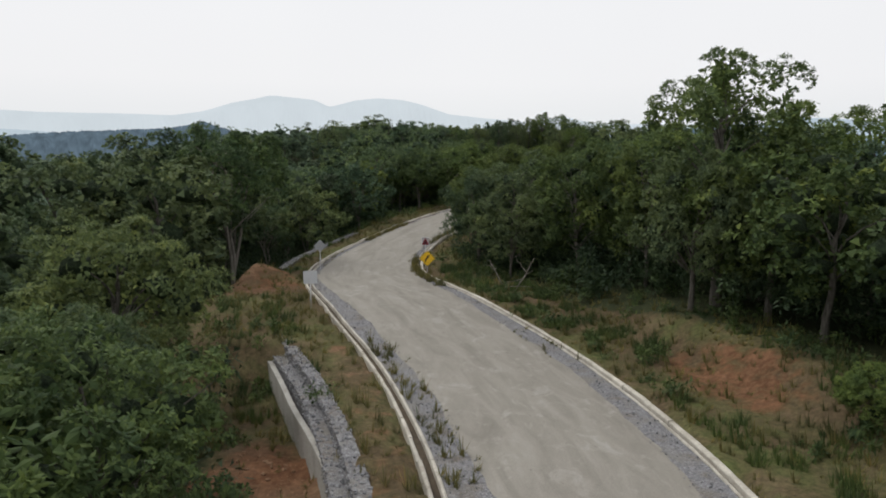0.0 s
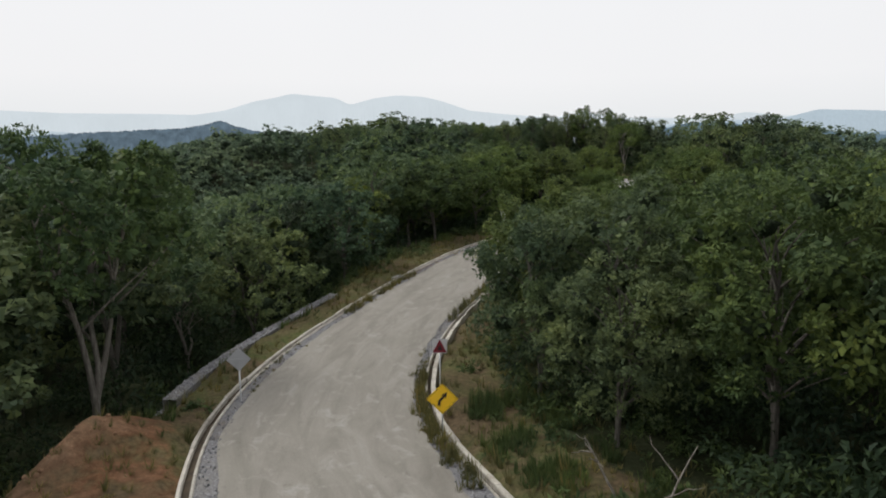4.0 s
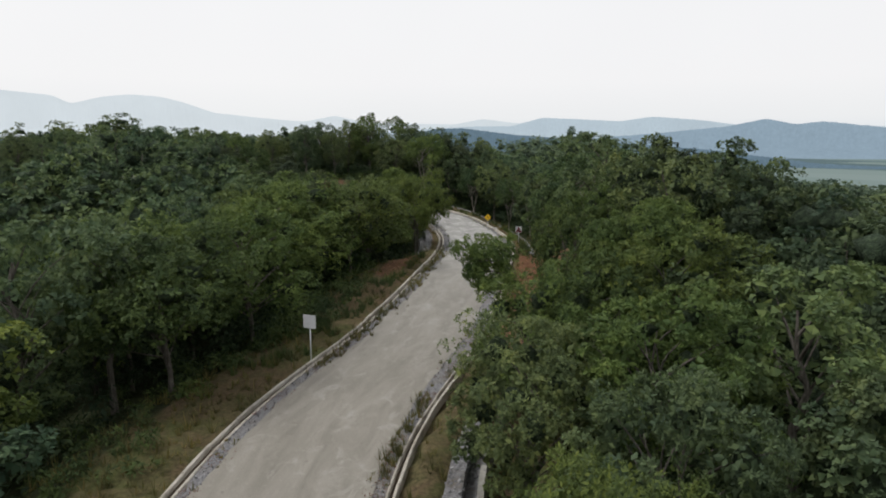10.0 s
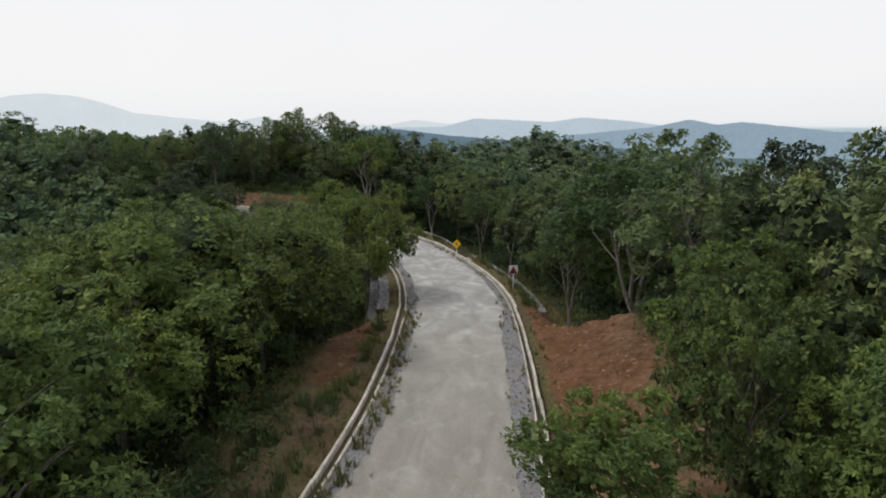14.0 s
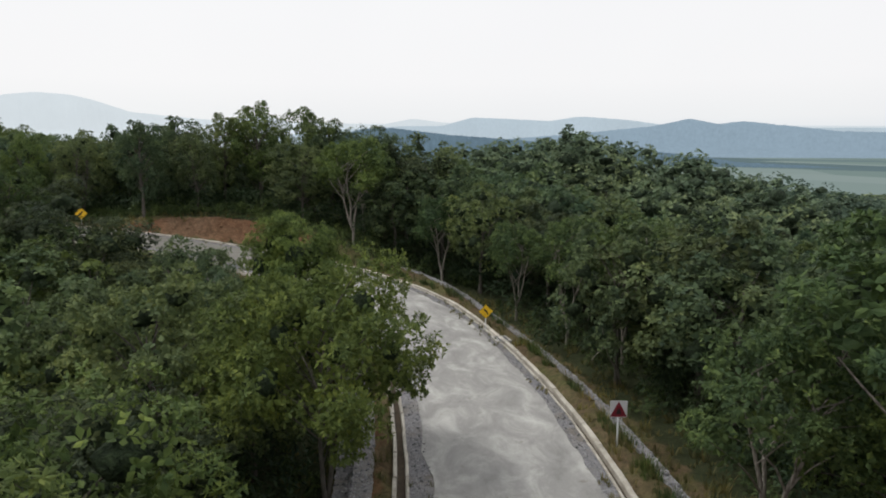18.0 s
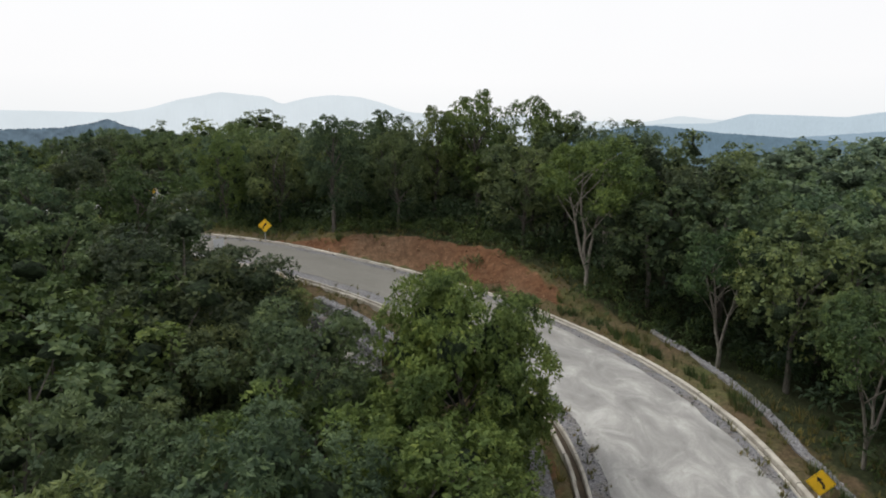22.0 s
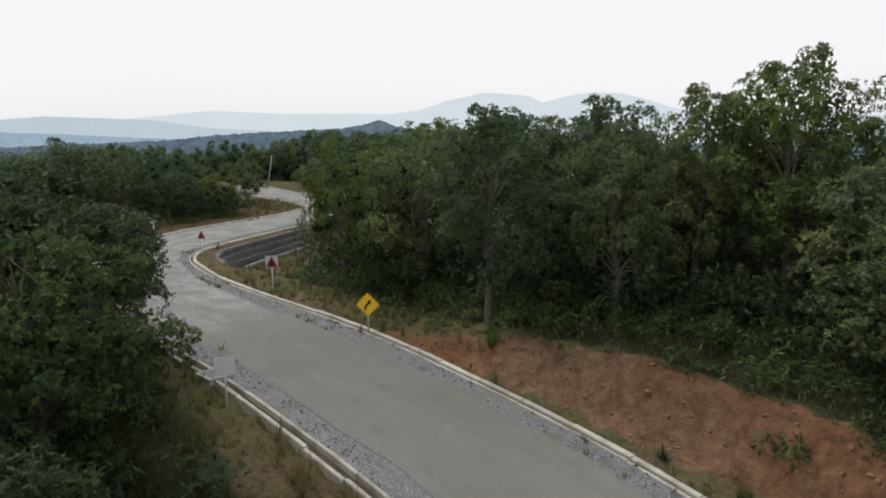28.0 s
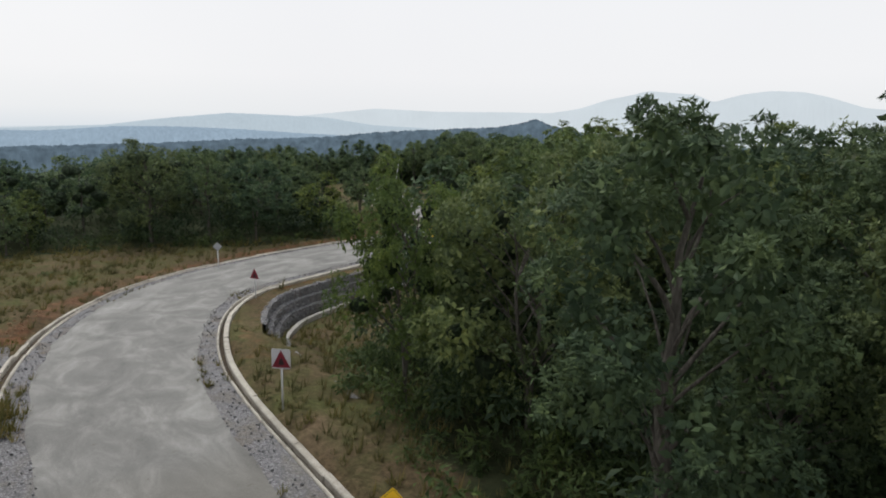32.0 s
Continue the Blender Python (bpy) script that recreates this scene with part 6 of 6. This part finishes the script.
# weeds on the shoulders
for _ in range(1300):
    s = r.uniform(0, 235)
    if waves(np.array([s]), np.array([0.0]), 11, 41)[0] < 0.1:
        continue
    side = r.choice((-1, 1))
    p = road_at(s, side * (half(s) - r.choice((r.uniform(0.02, 0.25), np.interp(s, *(SHOULDER_L if side > 0 else SHOULDER_R).T) + r.normal(0, 0.12)))), 0.02)
    v, f = TUFTS[r.randint(4)]
    lv.append(v * r.uniform(0.5, 1.2) + p)
    lf.append(f + a)
    a += len(v)
for s0, s1, side, count in ((40, 53, -1, 260), (12, 30, 1, 90), (62, 72, 1, 150), (62, 76, -1, 130), (88, 118, 1, 200), (78, 86, -1, 60), (192, 196, 1, 50)):      # thick growth where the shoulder is overgrown
    for _ in range(count):
        s = r.uniform(s0, s1)
        w = float(np.interp(s, *(SHOULDER_L if side > 0 else SHOULDER_R).T))
        v, f = TUFTS[r.randint(1, 5)]
        lv.append(v * r.uniform(0.7, 1.4) + road_at(s, side * (half(s) - abs(r.normal(0, 0.55 * w))), 0.02))
        lf.append(f + a)
        a += len(v)
lv2, lf2, a = [], [], 0
for s0, s1, side, d0, d1, count in ((4, 22, -1, 0.6, 8.0, 1500), (22, 50, -1, 0.5, 4.5, 2600), (24, 62, 1, 1.0, 6.0, 1500), (86, 118, 1, 0.5, 3.0, 1100), (120, 158, -1, 0.5, 1.6, 700), (158, 178, -1, 0.5, 2.4, 900)):      # greener, taller grass
    for _ in range(count):
        s = r.uniform(s0, s1)
        x, y = road_at(s, side * (half(s) + KERB_OUT + r.uniform(d0, d1)))[:2]
        if waves(np.array([x]), np.array([y]), 3.5, 77)[0] < 0.1 or soil[np.clip(np.searchsorted(GX, x), 0, len(GX) - 1), np.clip(np.searchsorted(GY, y), 0, len(GY) - 1)] > 0.4:
            continue
        v, f = TUFTS[r.randint(2, 5)]
        lv2.append(v * r.uniform(0.8, 1.5) + (x, y, float(ground_z(x, y)[0]) - 0.02))
        lf2.append(f + a)
        a += len(v)
tagged(new("green_grass", mesh_of("green_grass", np.vstack(lv2), np.vstack(lf2), GREEN_GRASS)), "patches of taller green grass on the verges", "grass", kind="stuff")
tagged(new("grass", mesh_of("grass", np.vstack(lv), np.vstack(lf), GRASS)), "dry yellow and green grass tufts on the verges", "grass", kind="stuff")

# gravel on the shoulders and crumbs of soil on the bare banks
cen, siz = [], []
for _ in range(5000):
    s, side = r.uniform(0, 232), r.choice((-1, 1))
    cen.append(road_at(s, side * (half(s) - r.uniform(0.02, 1.15 * float(np.interp(s, *(SHOULDER_L if side > 0 else SHOULDER_R).T)))), 0.03))
    siz.append(r.uniform(0.018, 0.045))
sv, sf = stones(np.array(cen), np.array(siz), r)
tagged(new("gravel", mesh_of("gravel", sv, sf, PEBBLE)), "loose grey gravel on the road shoulders", "gravel", kind="stuff")
x, y = r.uniform(-20, 40, 60000), r.uniform(8, 200, 60000)
gi, gj = np.clip(np.searchsorted(GX, x), 0, len(GX) - 1), np.clip(np.searchsorted(GY, y), 0, len(GY) - 1)
ok = soil[gi, gj] > 0.6
x, y = x[ok][:1600], y[ok][:1600]
sv, sf = stones(np.stack([x, y, ground_z(x, y)], -1), r.uniform(0.03, 0.1, len(x)) * r.choice((0.6, 1.0, 1.3), len(x)), r)
CLOD = stained("red_clod", (0.27, 0.165, 0.10), (0.17, 0.10, 0.06), 2.0)
tagged(new("clods", mesh_of("clods", sv, sf, CLOD)), "clods of red soil and small stones on bare banks", "soil", kind="stuff")

# dead leaves blown onto the shoulders
n = 2600
at, side = r.uniform(70, 96, n), r.choice((-1, 1), n)
p = np.array([road_at(q, k * (half(q) - abs(r.normal(0.25, 0.3))), 0.045 + r.uniform(0, 0.02)) for q, k in zip(at, side) if waves(np.array([q]), np.array([9.0 * k]), 5.0, 91)[0] > -0.2])
lv, lf = leaf_tris(r, p, r.normal(0, 1, p.shape) * [1, 1, 0.2], 0.085, 0.5, 0.0)
DRY = stained("dead_leaf", (0.16, 0.075, 0.05), (0.075, 0.04, 0.03), 3.0)
tagged(new("dead_leaves", mesh_of("dead_leaves", lv, lf, DRY)), "reddish brown dead leaves on the gravel", "leaf litter", kind="stuff")


def dead_wood(x, y, long, lean_to, forks, seed, label, thick=0.05):
    """A bare, bleached branch or stem that leans towards a compass direction."""
    q = np.random.RandomState(seed)
    a = radians(lean_to)
    t = np.linspace(0, 1, 6)[:, None]
    end = np.array([math.cos(a) * 0.55, math.sin(a) * 0.55, 0.8]) * long
    stem = t * end + q.normal(0, 0.03 * long, (6, 3)) * t
    stem[0] = (0, 0, -0.3)
    lines = [(stem, thick * np.linspace(1, 0.3, 6))]
    for _ in range(forks):
        b = stem[q.randint(1, 5)]
        tip = b + unit(q.normal(0, 1, 3) + [0.4 * math.cos(a), 0.4 * math.sin(a), 0.5]) * long * q.uniform(0.25, 0.5)
        lines.append((b * (1 - t) + tip * t + q.normal(0, 0.02 * long, (6, 3)) * t, thick * np.linspace(0.55, 0.12, 6)))
    wv, wf = tubes(lines, 6)
    ob = tagged(new("dead_branch", mesh_of("dead_branch", wv, wf, PALE_BARK, True)), label, "dead branch", "dead branches")
    ob.matrix_basis = pose(x, y, float(ground_z(x, y)[0]))
    return ob


dead_wood(4.7, 44.0, 2.9, 20, 5, 1, "bleached dead branch lying against the wood's edge")
dead_wood(4.2, 45.2, 2.2, 140, 4, 2, "bare grey branch standing in the shade")
dead_wood(-10.0, 82.6, 8.0, 120, 2, 3, "bare pale dead stem leaning out of the wood", 0.08)
dead_wood(37.0, 131.0, 4.5, 200, 4, 4, "bare crooked dead tree below the gabion", 0.07)
